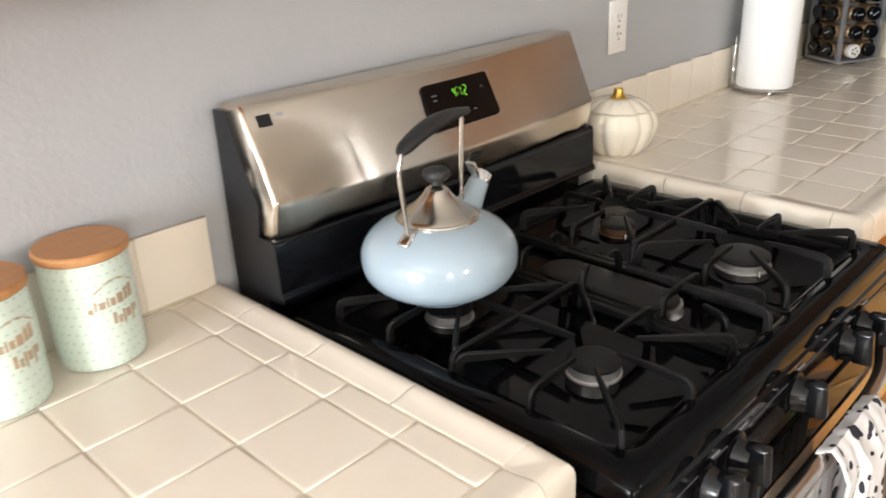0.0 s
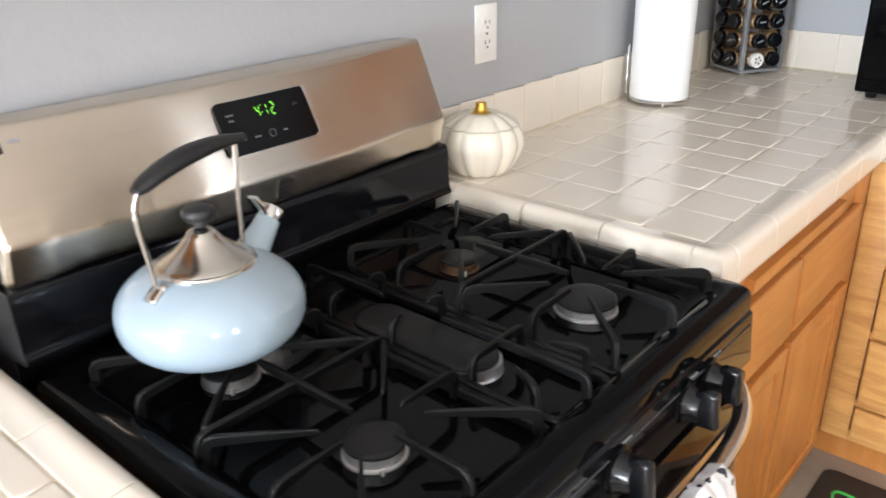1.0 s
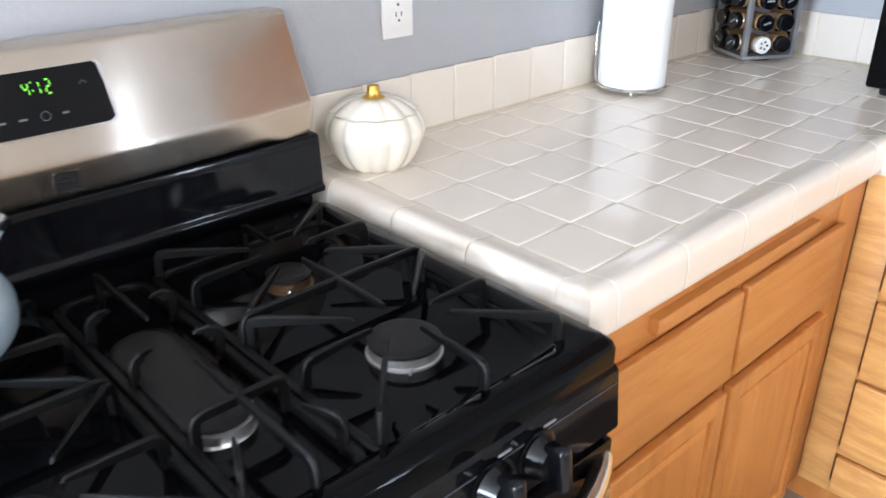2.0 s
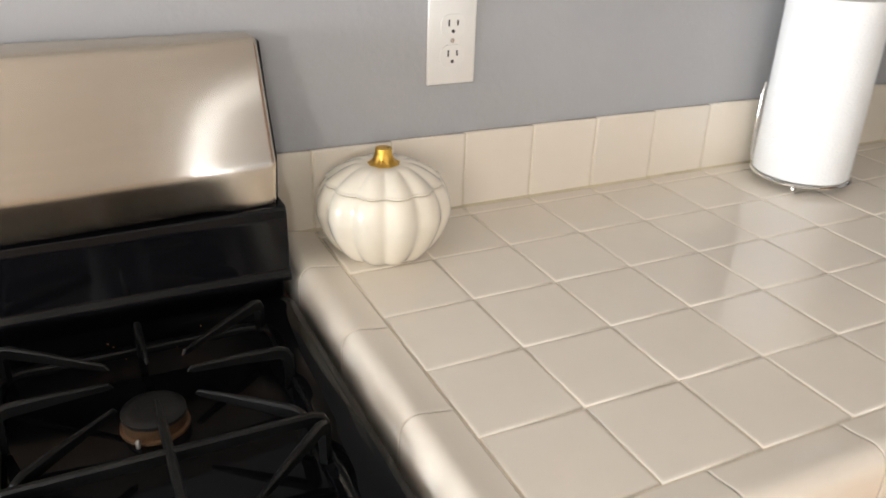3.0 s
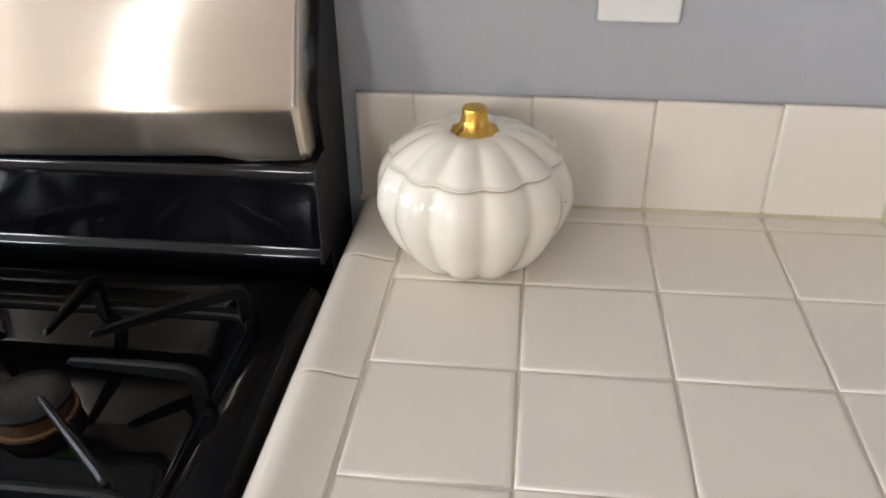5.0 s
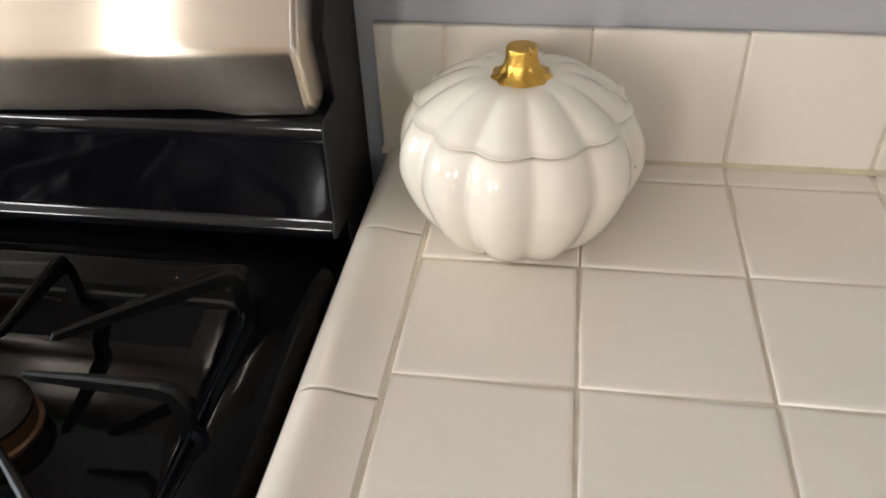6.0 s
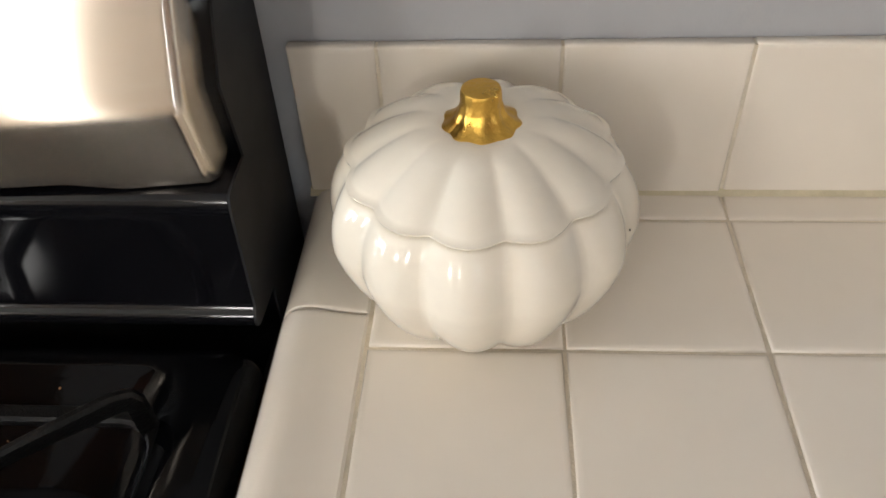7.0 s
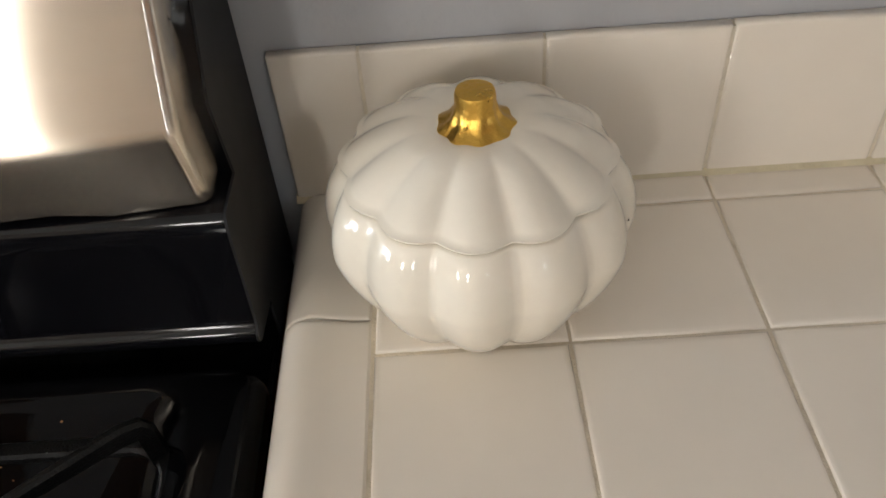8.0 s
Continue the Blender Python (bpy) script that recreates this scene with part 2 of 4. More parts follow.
def tube(pts, radius, seg=10, bm=None, closed=False):
    """A round rod along points; radius: one number or one for each point."""
    bm = bm or bmesh.new()
    P = [Vector(p) for p in pts]
    rad = radius if isinstance(radius, (list, tuple)) else [radius] * len(P)
    rings, up = [], None
    for i, p in enumerate(P):
        d = (P[(i + 1) % len(P)] - P[i - 1]) if closed else (P[min(i + 1, len(P) - 1)] - P[max(i - 1, 0)])
        d.normalize()
        if up is None:
            up = d.cross(Vector((0.31, 0.17, 0.93)))
        up = (up - d * up.dot(d)).normalized()
        w = d.cross(up)
        rings.append([p + rad[i] * (math.cos(2 * math.pi * k / seg) * up + math.sin(2 * math.pi * k / seg) * w) for k in range(seg)])
    if closed:
        rings.append(rings[0])
    return loft(bm, rings, not closed, not closed)


def bar(bm, pts, sizes):
    """A flat-sided iron bar along points; sizes: width and height at each point, the height measured down from the point."""
    P = [Vector(p) for p in pts]
    rings = []
    for i, p in enumerate(P):
        d = P[min(i + 1, len(P) - 1)] - P[max(i - 1, 0)]
        d.normalize()
        flat = Vector((d.x, d.y, 0))
        flat = flat.normalized() if flat.length > 0.05 else Vector((P[-1].x - P[0].x, P[-1].y - P[0].y, 0)).normalized()
        side = Vector((-flat.y, flat.x, 0))
        up = side.cross(d) * -1
        if up.z < 0 and abs(d.z) < 0.7:
            up = -up
        if abs(d.z) >= 0.7:
            up = flat * (-1 if d.z > 0 else 1)
        w, h = sizes[i]
        c = min(w, h) * 0.28
        prof = [(-w / 2, -h), (-w / 2, -c), (-w / 2 + c, 0), (w / 2 - c, 0), (w / 2, -c), (w / 2, -h)]
        rings.append([p + side * a + up * b for a, b in prof])
    return loft(bm, rings)


def rrect(x0, x1, y0, y1, r, z, n=6):
    out = []
    for cx, cy, a0 in ((x1 - r, y1 - r, 0), (x0 + r, y1 - r, 90), (x0 + r, y0 + r, 180), (x1 - r, y0 + r, 270)):
        for k in range(n + 1):
            a = radians(a0 + 90 * k / n)
            out.append((cx + r * math.cos(a), cy + r * math.sin(a), z))
    return out


def quad_slab(name, x0, x1, y0, y1, z0, z1, material, label, category=""):
    ob = part(name, boxed(x0, x1, y0, y1, z0, z1), material, smooth=False)
    return tagged(ob, label, category or name.split("_")[0], kind="structure")


# ---- the room ----
WY, RX, LX, FY, H = 0.036, 1.412, -4.6, -3.6, 2.45      # back wall, right wall, left wall, far wall, ceiling
P, Z = 0.110, 0.914                                     # tile pitch, counter height
quad_slab("floor", LX, RX, FY, WY, -0.08, 0, FLOOR, "beige kitchen floor with a matt finish")
quad_slab("ceiling", LX - 0.1, RX + 0.1, FY - 0.1, WY + 0.1, H, H + 0.1, CEIL, "plain white painted ceiling")
quad_slab("wall_north", LX - 0.1, RX + 0.1, WY, WY + 0.1, -0.08, H, WALL, "grey-blue painted kitchen wall behind the range")
quad_slab("wall_east", RX, RX + 0.1, FY, WY, -0.08, H, WALL, "grey-blue painted kitchen wall at the counter's end")


def frame_bm(a, b, z0, z1, y):
    bm = bmesh.new()
    for x in (a, b - 0.03):
        box(bm, x, x + 0.03, y - 0.025, y + 0.025, z0, z1)
    for z in (z0, z1 - 0.03):
        box(bm, a + 0.03, b - 0.03, y - 0.025, y + 0.025, z, z + 0.03)
    x, z = (a + b) / 2, (z0 + z1) / 2
    box(bm, x - 0.01, x + 0.01, y - 0.015, y + 0.015, z0 + 0.03, z1 - 0.03)
    box(bm, a + 0.03, b - 0.03, y - 0.014, y + 0.014, z - 0.01, z + 0.01)
    return bm


def window(k, a, b, z0, z1, m):
    """A four-light window frame along x from a to b, laid into a wall by m."""
    tagged(part("window_%d" % k, turned(frame_bm(a, b, z0, z1, -0.07), m), PLATE), "white four-pane kitchen window", "window", kind="structure")


def pierced(name, lo, hi, holes, m, label):
    """A wall along x from lo to hi with openings (a, b, z0, z1), laid in place by m."""
    bm = bmesh.new()
    z0, z1 = holes[0][2], holes[0][3]
    box(bm, lo, hi, -0.12, 0, -0.08, z0)
    box(bm, lo, hi, -0.12, 0, z1, H)
    edges = [lo] + [q for h in holes for q in h[:2]] + [hi]
    for a, b in zip(edges[::2], edges[1::2]):
        box(bm, a, b, -0.12, 0, z0, z1)
    tagged(part(name, turned(bm, m), ROOM, smooth=False), label, "wall", kind="structure")


def turned(bm, m):
    bmesh.ops.transform(bm, matrix=m, verts=bm.verts)
    return bm


south = [(-3.14, -2.58, 1.4, 2.16), (-1.39, -1.11, 1.4, 2.16), (1.16, 1.40, 1.4, 2.16)]
m_south = Matrix.Translation((0, FY, 0))
pierced("wall_south", LX - 0.1, RX + 0.1, south, m_south, "warm painted wall with three small windows")
for k, h in enumerate(south):
    window(k + 1, *h, m_south)
west = [(0.25, 1.65, 0.73, 2.03)]
m_west = Matrix.Translation((LX, 0, 0)) @ Matrix.Rotation(radians(-90), 4, "Z")
pierced("wall_west", -WY, -FY, west, m_west, "warm painted wall with a square window")
window(4, *west[0], m_west)

# ---- cabinets ----


def raised_panel(x0, x1, z0, z1, y, t=0.019, border=0.040):
    """A door front facing -y with a routed inner panel."""
    bm = boxed(x0, x1, y - t, y, z0, z1, 0.004)
    f = [f for f in bm.faces if f.normal.y < -0.9 and f.calc_area() > 0.02][0]
    for inset, depth in ((border, 0), (0.004, -0.003), (0.003, -0.008), (0.007, -0.001), (0.005, 0.007), (0.016, 0.003)):
        bmesh.ops.inset_region(bm, faces=[f], thickness=inset, depth=0)
        bmesh.ops.translate(bm, verts=f.verts, vec=(0, -depth, 0))
    return bm


def base_cabinet_right():
    c = thing("base_cabinet", 0.39, -0.27, 0, "honey oak base cabinet with two drawers and two doors", "cabinet")
    fy = -0.578 + 0.27
    bm = bmesh.new()
    box(bm, -0.44, 0.43, fy + 0.02, 0.30, 0.10, 0.845)
    box(bm, -0.44, 0.43, fy + 0.08, 0.30, 0, 0.10)
    part("body", bm, OAK, c)
    for x0, x1 in ((-0.44, -0.415), (-0.035, 0.0), (0.345, 0.45)):
        part("face_stile", boxed(x0, x1, fy, fy + 0.02, 0.10, 0.845, 0.001), OAK, c)
    for z0, z1 in ((0.10, 0.14), (0.575, 0.605), (0.765, 0.845)):
        for x0, x1 in ((-0.415, -0.035), (0.0, 0.345)):
            part("face_rail", boxed(x0, x1, fy + 0.0005, fy + 0.02, z0, z1, 0.001), OAKX, c)
    for x0, x1 in ((-0.425, -0.026), (-0.010, 0.352)):
        part("drawer_front", boxed(x0, x1, fy - 0.018, fy, 0.603, 0.770, 0.005, 3), OAKX, c)
        part("door", raised_panel(x0, x1, 0.115, 0.578, fy), OAK, c, smooth=False)
    part("cutting_board", boxed(-0.27, 0.225, fy - 0.016, fy + 0.3, 0.788, 0.815, 0.003), OAKX, c, "pull-out oak cutting board")


def base_cabinet_return():
    c = thing("base_cabinet", 1.12, -0.9, 0, "honey oak base cabinet with a stack of drawers", "cabinet")
    fx = 0.845 - 1.12
    bm = bmesh.new()
    box(bm, fx + 0.02, 0.28, -0.5, 0.86, 0.10, 0.845)
    box(bm, fx + 0.06, 0.28, -0.5, 0.86, 0, 0.10)
    part("body", bm, OAK, c)
    # The front facing the west window has its light in the colour; the body doesn't.
    for y0, y1 in ((0.255, 0.322), (-0.5, -0.2)):
        part("face_stile", boxed(fx, fx + 0.02, y0, y1, 0.10, 0.845, 0.001), OAKY_LIT, c)
    for z0, z1 in ((0.10, 0.13), (0.205, 0.225), (0.398, 0.418), (0.586, 0.606), (0.76, 0.845)):
        part("face_rail", boxed(fx + 0.0005, fx + 0.02, -0.2, 0.255, z0, z1, 0.001), OAKY_LIT, c)
    for z0, z1 in ((0.122, 0.206), (0.220, 0.402), (0.414, 0.590), (0.602, 0.768)):
        part("drawer_front", boxed(fx - 0.018, fx, -0.19, 0.248, z0, z1, 0.005, 3), OAKY_LIT, c)


def left_cabinets():
    c = thing("base_cabinet", -1.35, -0.27, 0, "honey oak base cabinet under the tiled counter", "cabinet")
    fy = -0.308
    bm = bmesh.new()
    box(bm, -0.45, 0.50, fy, 0.30, 0.10, 0.845)
    box(bm, -0.45, 0.50, fy + 0.06, 0.30, 0, 0.10)
    part("body", bm, OAK, c)
    for x0, x1 in ((-0.44, 0.02), (0.03, 0.49)):
        part("door", raised_panel(x0, x1, 0.115, 0.578, fy), OAK, c, smooth=False)
        part("drawer_front", boxed(x0, x1, fy - 0.018, fy, 0.603, 0.80, 0.005), OAKX, c)
    u = thing("wall_cabinet", -1.40, -0.12, 1.365, "honey oak wall cabinet above the counter", "cabinet")
    part("body", boxed(-0.45, 0.50, -0.155, 0.155, 0, 0.75, 0.002), OAKX, u)
    for x0, x1 in ((-0.44, 0.02), (0.03, 0.49)):
        part("door", raised_panel(x0, x1, 0.01, 0.74, -0.155), OAK, u, smooth=False)


def end_wall_cabinet(y):
    u = thing("wall_cabinet", 1.252, y, 1.40, "brown wooden wall cabinet on the end wall", "cabinet", "wall cabinets on the end wall", turn=-90)
    part("body", boxed(-0.375, 0.375, -0.155, 0.155, 0, 0.76, 0.002), WALNUT, u)
    for x0, x1 in ((-0.365, -0.005), (0.005, 0.365)):
        part("door", raised_panel(x0, x1, 0.01, 0.75, -0.155), WALNUT, u, smooth=False)


end_wall_cabinet(-0.70)
end_wall_cabinet(-1.455)
base_cabinet_right()
base_cabinet_return()
left_cabinets()

# ---- the range ----
RXC, RW = -0.448, 0.382


def bow(x):
    """How far the control panel bulges forward at x from its middle."""
    return 0.028 * (1 - (x / RW) ** 2)


def gas_range():
    g = thing("gas_range", RXC, 0, 0, "black gas range with a stainless steel control panel", "stove")
    w = RW
    bm = boxed(-w, w, -0.625, 0.02, 0.02, 0.872, 0.004)
    part("body", bm, ENAMEL, g)
    # cooktop: rounded rim with a sunken basin
    bm = bmesh.new()
    y0, y1 = -0.655, -0.098
    rings = [rrect(-w, w, y0, y1, 0.010, 0.862), rrect(-w, w, y0, y1, 0.010, 0.884), rrect(-w + 0.002, w - 0.002, y0 + 0.003, y1 - 0.001, 0.012, 0.892),
             rrect(-w + 0.008, w - 0.008, y0 + 0.010, y1 - 0.003, 0.015, 0.8975), rrect(-w + 0.034, w - 0.034, y0 + 0.028, y1 - 0.012, 0.03, 0.8985),
             rrect(-w + 0.038, w - 0.038, y0 + 0.032, y1 - 0.016, 0.03, 0.8965), rrect(-w + 0.043, w - 0.043, y0 + 0.038, y1 - 0.021, 0.03, 0.8945), rrect(-w + 0.045, w - 0.045, y0 + 0.040, y1 - 0.024, 0.03, 0.8930),
             rrect(-w + 0.054, w - 0.054, y0 + 0.050, y1 - 0.080, 0.045, 0.8780), rrect(-w + 0.060, w - 0.060, y0 + 0.056, y1 - 0.086, 0.045, 0.8765)]
    part("cooktop", loft(bm, rings), ENAMEL, g, "glossy black enamel cooktop with a sunken basin")
    # front control panel
    prof = [(-0.62, 0.862), (-0.652, 0.860), (-0.657, 0.855), (-0.664, 0.780), (-0.660, 0.772), (-0.62, 0.770)]
    bm = bmesh.new()
    loft(bm, [[(x, y, z) for y, z in prof] for x in (-w, w)])
    kp = part("knob_panel", bm, FRONT, g, "glossy black panel behind the knobs")
    part("trim_line", boxed(-w + 0.004, w - 0.004, -0.6596, -0.6580, 0.8388, 0.8394), DIM, kp, "thin pale line along the panel", smooth=False)
    for x in (-0.239, -0.170, 0.0, 0.170, 0.239):
        k = part("knob", knob_bm(x), PLASTIC, g, "glossy black burner knob")
        part("pointer", boxed(x - 0.0012, x + 0.0012, -0.702, -0.7005, 0.824, 0.836), PRINT, k, "white pointer line")
        part("burner_mark", boxed(x + 0.012, x + 0.030, -0.6605, -0.6580, 0.8450, 0.8462), PRINT, g, "small pale printed mark", smooth=False)
        part("bezel", turned(lathe([(0.030, 0), (0.030, 0.003), (0.027, 0.005)], 32), Matrix.Translation((x, -0.6585, 0.816)) @ Matrix.Rotation(radians(90), 4, "X")), ENAMEL, g)
    # oven door
    d = part("oven_door", boxed(-w + 0.003, w - 0.003, -0.663, -0.626, 0.17, 0.764, 0.006), ENAMEL, g, "black oven door with steel skin")
    part("door_skin", boxed(-w + 0.004, w - 0.004, -0.6665, -0.6635, 0.175, 0.690, 0.001), STEEL, d, "brushed stainless steel skin")
    part("door_window", boxed(-w + 0.10, w - 0.10, -0.6685, -0.667, 0.32, 0.60, 0.0005), ENAMEL, d, "dark glass window")
    pts = [(x, -0.658 - 0.052 * (1 - abs(x / 0.365) ** 5), 0.738) for x in np.sin(np.linspace(-math.pi / 2, math.pi / 2, 29)) * 0.365]
    part("door_handle", tube(pts, 0.0135, 14), STEELS, d, "bowed stainless steel handle bar")
    part("storage_drawer", boxed(-w + 0.003, w - 0.003, -0.660, -0.626, 0.03, 0.162, 0.006), ENAMEL, g)
    # back guard
    bm = bmesh.new()
    prof = [(0.022, 0.872), (-0.055, 0.872), (-0.055, 0.905), (-0.0885, 0.9085), (-0.0928, 0.9110), (-0.0942, 0.9145), (-0.0938, 0.9180), (-0.0922, 0.9202), (-0.0900, 0.9222), (-0.0888, 0.9260), (-0.0862, 0.985), (-0.0852, 0.9955), (-0.0835, 0.9990), (-0.0800, 1.001), (-0.050, 1.001), (-0.058, 1.050), (-0.026, 1.118), (-0.006, 1.172), (0.022, 1.172)]
    loft(bm, [[(x * 1, y, z) for y, z in prof] for x in (-w + 0.001, -w + 0.003, w - 0.003, w - 0.001)])
    part("back_guard", bm, FRONT, g, "glossy black back guard")
    for s in (-1, 1):
        part("side_plate", loft(bmesh.new(), [[(s * (w - 0.001 + q), y, z) for y, z in prof] for q in (0.0002, 0.0016)]), MATT, g, "matt black side plate")
    part("control_panel", panel_bm(), STEEL, g, "bowed brushed stainless steel control panel")
    display(g)
    # burners
    for x, y, r, metal in ((0.208, -0.487, 0.043, ALU), (-0.204, -0.487, 0.034, ALU), (0.202, -0.262, 0.030, BRONZE), (-0.214, -0.250, 0.034, ALU)):
        b = part("burner", lathe([(r + 0.002, 0.875), (r + 0.0015, 0.879), (r - 0.001, 0.880), (r - 0.001, 0.8895), (r - 0.003, 0.8905)], 36, x, y), metal, g, "round burner head with aluminium ring" if metal is ALU else "round burner head with heat-stained ring")
        part("burner_cap", lathe([(r - 0.004, 0.8900), (r - 0.0005, 0.8910), (r - 0.0005, 0.8942), (r - 0.004, 0.8965), (r - 0.010, 0.8972)], 36, x, y), CAP, b)
        part("igniter", lathe([(0.0022, 0.8765), (0.0022, 0.883), (0.0016, 0.8845)], 10, x - (r + 0.004) * 0.55, y - (r + 0.004) * 0.85), ALU, b, "small igniter pin")
    bm = bmesh.new()
    loft(bm, [rrect(-0.052, 0.028, -0.502, -0.268, 0.039, 0.875, 8), rrect(-0.049, 0.025, -0.499, -0.271, 0.0365, 0.879, 8), rrect(-0.049, 0.025, -0.499, -0.271, 0.0365, 0.8905, 8)])
    b = part("oval_burner", bm, ALU, g, "long oval centre burner with aluminium ring")
    bm = bmesh.new()
    loft(bm, [rrect(-0.049, 0.025, -0.494, -0.270, 0.0365, 0.8900, 8), rrect(-0.049, 0.025, -0.494, -0.270, 0.0365, 0.8945, 8), rrect(-0.046, 0.022, -0.491, -0.273, 0.0335, 0.8970, 8), rrect(-0.038, 0.014, -0.483, -0.281, 0.0255, 0.8975, 8)])
    part("burner_cap", bm, CAP, b)


def knob_bm(x):
    bm = lathe([(0.0235, 0), (0.0250, 0.004), (0.0215, 0.012), (0.0200, 0.018), (0.0185, 0.022)], 32)
    box(bm, -0.0085, 0.0085, -0.0255, 0.0255, 0.014, 0.042, 0.0050, 3)
    return turned(bm, Matrix.Translation((x, -0.662, 0.816)) @ Matrix.Rotation(radians(84), 4, "X"))


def panel_bm():
    """The bowed steel fascia: a raked upper face, a crease and a short lower face that turns under."""
    prof = [(0.012, 1.173), (0.012, 1.180), (-0.024, 1.182), (-0.030, 1.180), (-0.034, 1.1745), (-0.060, 1.1155), (-0.0815, 1.0675), (-0.0858, 1.0582), (-0.0872, 1.0542), (-0.0870, 1.0505), (-0.0855, 1.0440), (-0.0790, 1.0130), (-0.0770, 1.0060), (-0.0730, 1.0025), (-0.062, 1.0035), (-0.054, 1.010), (-0.062, 1.052), (-0.030, 1.118), (-0.010, 1.168)]
    bm = bmesh.new()
    ends = [1, 0.9985, 0.9955, 0.991, 0.985, 0.981, 0.975]
    xs = [-q for q in ends] + list(np.linspace(-0.95, 0.95, 25)) + ends[::-1]
    rings = []
    for u in xs:
        x = u * (RW - 0.007)
        e = max(0, (abs(u) - 0.985) / 0.015)
        k = 0.0065 * (1 - math.sqrt(max(0, 1 - e * e)))
        lift = 0.006 * (1 - min(1, ((abs(u) - 0.78) / 0.05) ** 2)) if abs(u) > 0.78 and abs(u) < 0.83 else (0.006 if abs(u) <= 0.78 else 0)
        ring = []
        for i, (y, z) in enumerate(prof):
            f = 1 if i > 1 else 0
            zz = z + (lift if 11 <= i <= 14 else 0)
            ring.append((x, y + f * (k - bow(x)) if y < -0.0 else y, zz - (k if 1 <= i <= 4 else 0)))
        rings.append(ring)
    return loft(bm, rings, closed=True)


def on_panel(x, s, out=0.0):
    """A place on the raked face: s runs from the crease (0) to the top (1)."""
    y, z = -0.0858 + s * 0.0518, 1.0582 + s * 0.1163
    return Vector((x, y - bow(x) - 0.914 * out, z + 0.406 * out))


def panel_plate(x0, x1, s0, s1, out, thick, n=6, r=0.0):
    bm = bmesh.new()
    rings = []
    for o in (out - thick, out):
        top = [on_panel(x0 + (x1 - x0) * i / n, s1, o) for i in range(n + 1)]
        bot = [on_panel(x1 - (x1 - x0) * i / n, s0, o) for i in range(n + 1)]
        if r:
            top[0].z -= r * 0.5
            top[-1].z -= r * 0.5
            bot[0].z += r * 0.5
            bot[-1].z += r * 0.5
            top.insert(1, on_panel(x0 + r * 0.6, s1, o)), top.insert(-1, on_panel(x1 - r * 0.6, s1, o))
            bot.insert(1, on_panel(x1 - r * 0.6, s0, o)), bot.insert(-1, on_panel(x0 + r * 0.6, s0, o))
        rings.append(top + bot)
    return loft(bm, rings)


def display(g):
    x0, x1, s0, s1 = -0.077, 0.077, 0.265, 0.85
    rim = part("display_rim", panel_plate(x0 + 0.012, x1 + 0.0050, s0 - 0.004, s1 + 0.006, 0.0035, 0.006, 8, 0.010), RIM, g, "bright bevelled rim")
    d = part("display", panel_plate(x0, x1, s0, s1, 0.0050, 0.004, 8, 0.010), SCREEN, g, "glossy black clock display with touch keys")
    segs = {"4": "bcfg", "1": "bc", "2": "abged"}
    h, w, t = 0.064, 0.0056, 0.0010

    def digit(c, x):
        s = 0.62
        lines = {"a": (x, x + w, s + h * 2, s + h * 2), "g": (x, x + w, s + h, s + h), "d": (x, x + w, s, s), "b": (x + w, x + w, s + h, s + 2 * h), "c": (x + w, x + w, s, s + h), "f": (x, x, s + h, s + 2 * h), "e": (x, x, s, s + h)}
        for q in segs[c]:
            a0, a1, b0, b1 = lines[q]
            if a0 == a1:
                bm = panel_plate(a0 - t / 2, a0 + t / 2, b0 + 0.012, b1 - 0.012, 0.0058, 0.0006, 1)
            else:
                bm = panel_plate(a0 + 0.001, a1 - 0.001, b0 - 0.007, b0 + 0.007, 0.0058, 0.0006, 1)
            part("digit_segment", bm, LED, d, "glowing green clock digit segment", smooth=False)

    digit("4", -0.0155), digit("1", -0.0030), digit("2", 0.0095)
    for s in (0.665, 0.74):
        part("colon_dot", panel_plate(-0.0060, -0.0048, s - 0.007, s + 0.007, 0.0058, 0.0006, 1), LED, d, smooth=False)
    for x, s, k in ((-0.058, 0.70, 0.012), (-0.050, 0.42, 0.010), (-0.026, 0.42, 0.010), (0.022, 0.42, 0.008), (-0.054, 0.47, 0.006), (-0.058, 0.64, 0.008)):
        part("key_print", panel_plate(x - k / 2, x + k / 2, s - 0.010, s + 0.010, 0.0056, 0.0004, 1), DIM, d, smooth=False)
    part("key_ring", tube([on_panel(-0.001 + 0.0052 * math.cos(k * math.pi / 10), 0.42 + 0.042 * math.sin(k * math.pi / 10), 0.0054) for k in range(20)], 0.0005, 6, closed=True), DIM, d, "small printed ring round a key")
    for s, up in ((0.69, 1), (0.46, -1)):
        part("arrow_key", tube([on_panel(0.052 + k * 0.0042, s - up * abs(k) * 0.034, 0.0054) for k in (-1, 0, 1)], 0.0006, 6), DIM, d, "small printed arrow")
    # small dark badge at the upper end and a maker's plate below the display
    part("badge", panel_plate(-0.357, -0.337, 0.80, 0.93, 0.0012, 0.002, 1), PLASTIC, g, "small black square badge", smooth=False)
    part("badge_print", panel_plate(-0.330, -0.316, 0.88, 0.91, 0.0008, 0.001, 1), PRINT, g, smooth=False)
    bm = bmesh.new()
    loft(bm, [[(x, -0.0790 - (z - 1.013) * 0.21 - bow(0) - o, z) for x, z in ((-0.013, 1.017), (0.017, 1.017), (0.017, 1.0435), (-0.013, 1.0435))] for o in (-0.001, 0.0008)])
    part("plate_backing", bm, RIM, g, "small bright metal plate")
    bm = bmesh.new()
    for k in range(4):
        z = 1.020 + k * 0.0065
        y = -0.0790 - (z - 1.013) * 0.21 - bow(0) - 0.0012
        box(bm, -0.010, 0.014, y - 0.0004, y + 0.003, z, z + 0.0040)
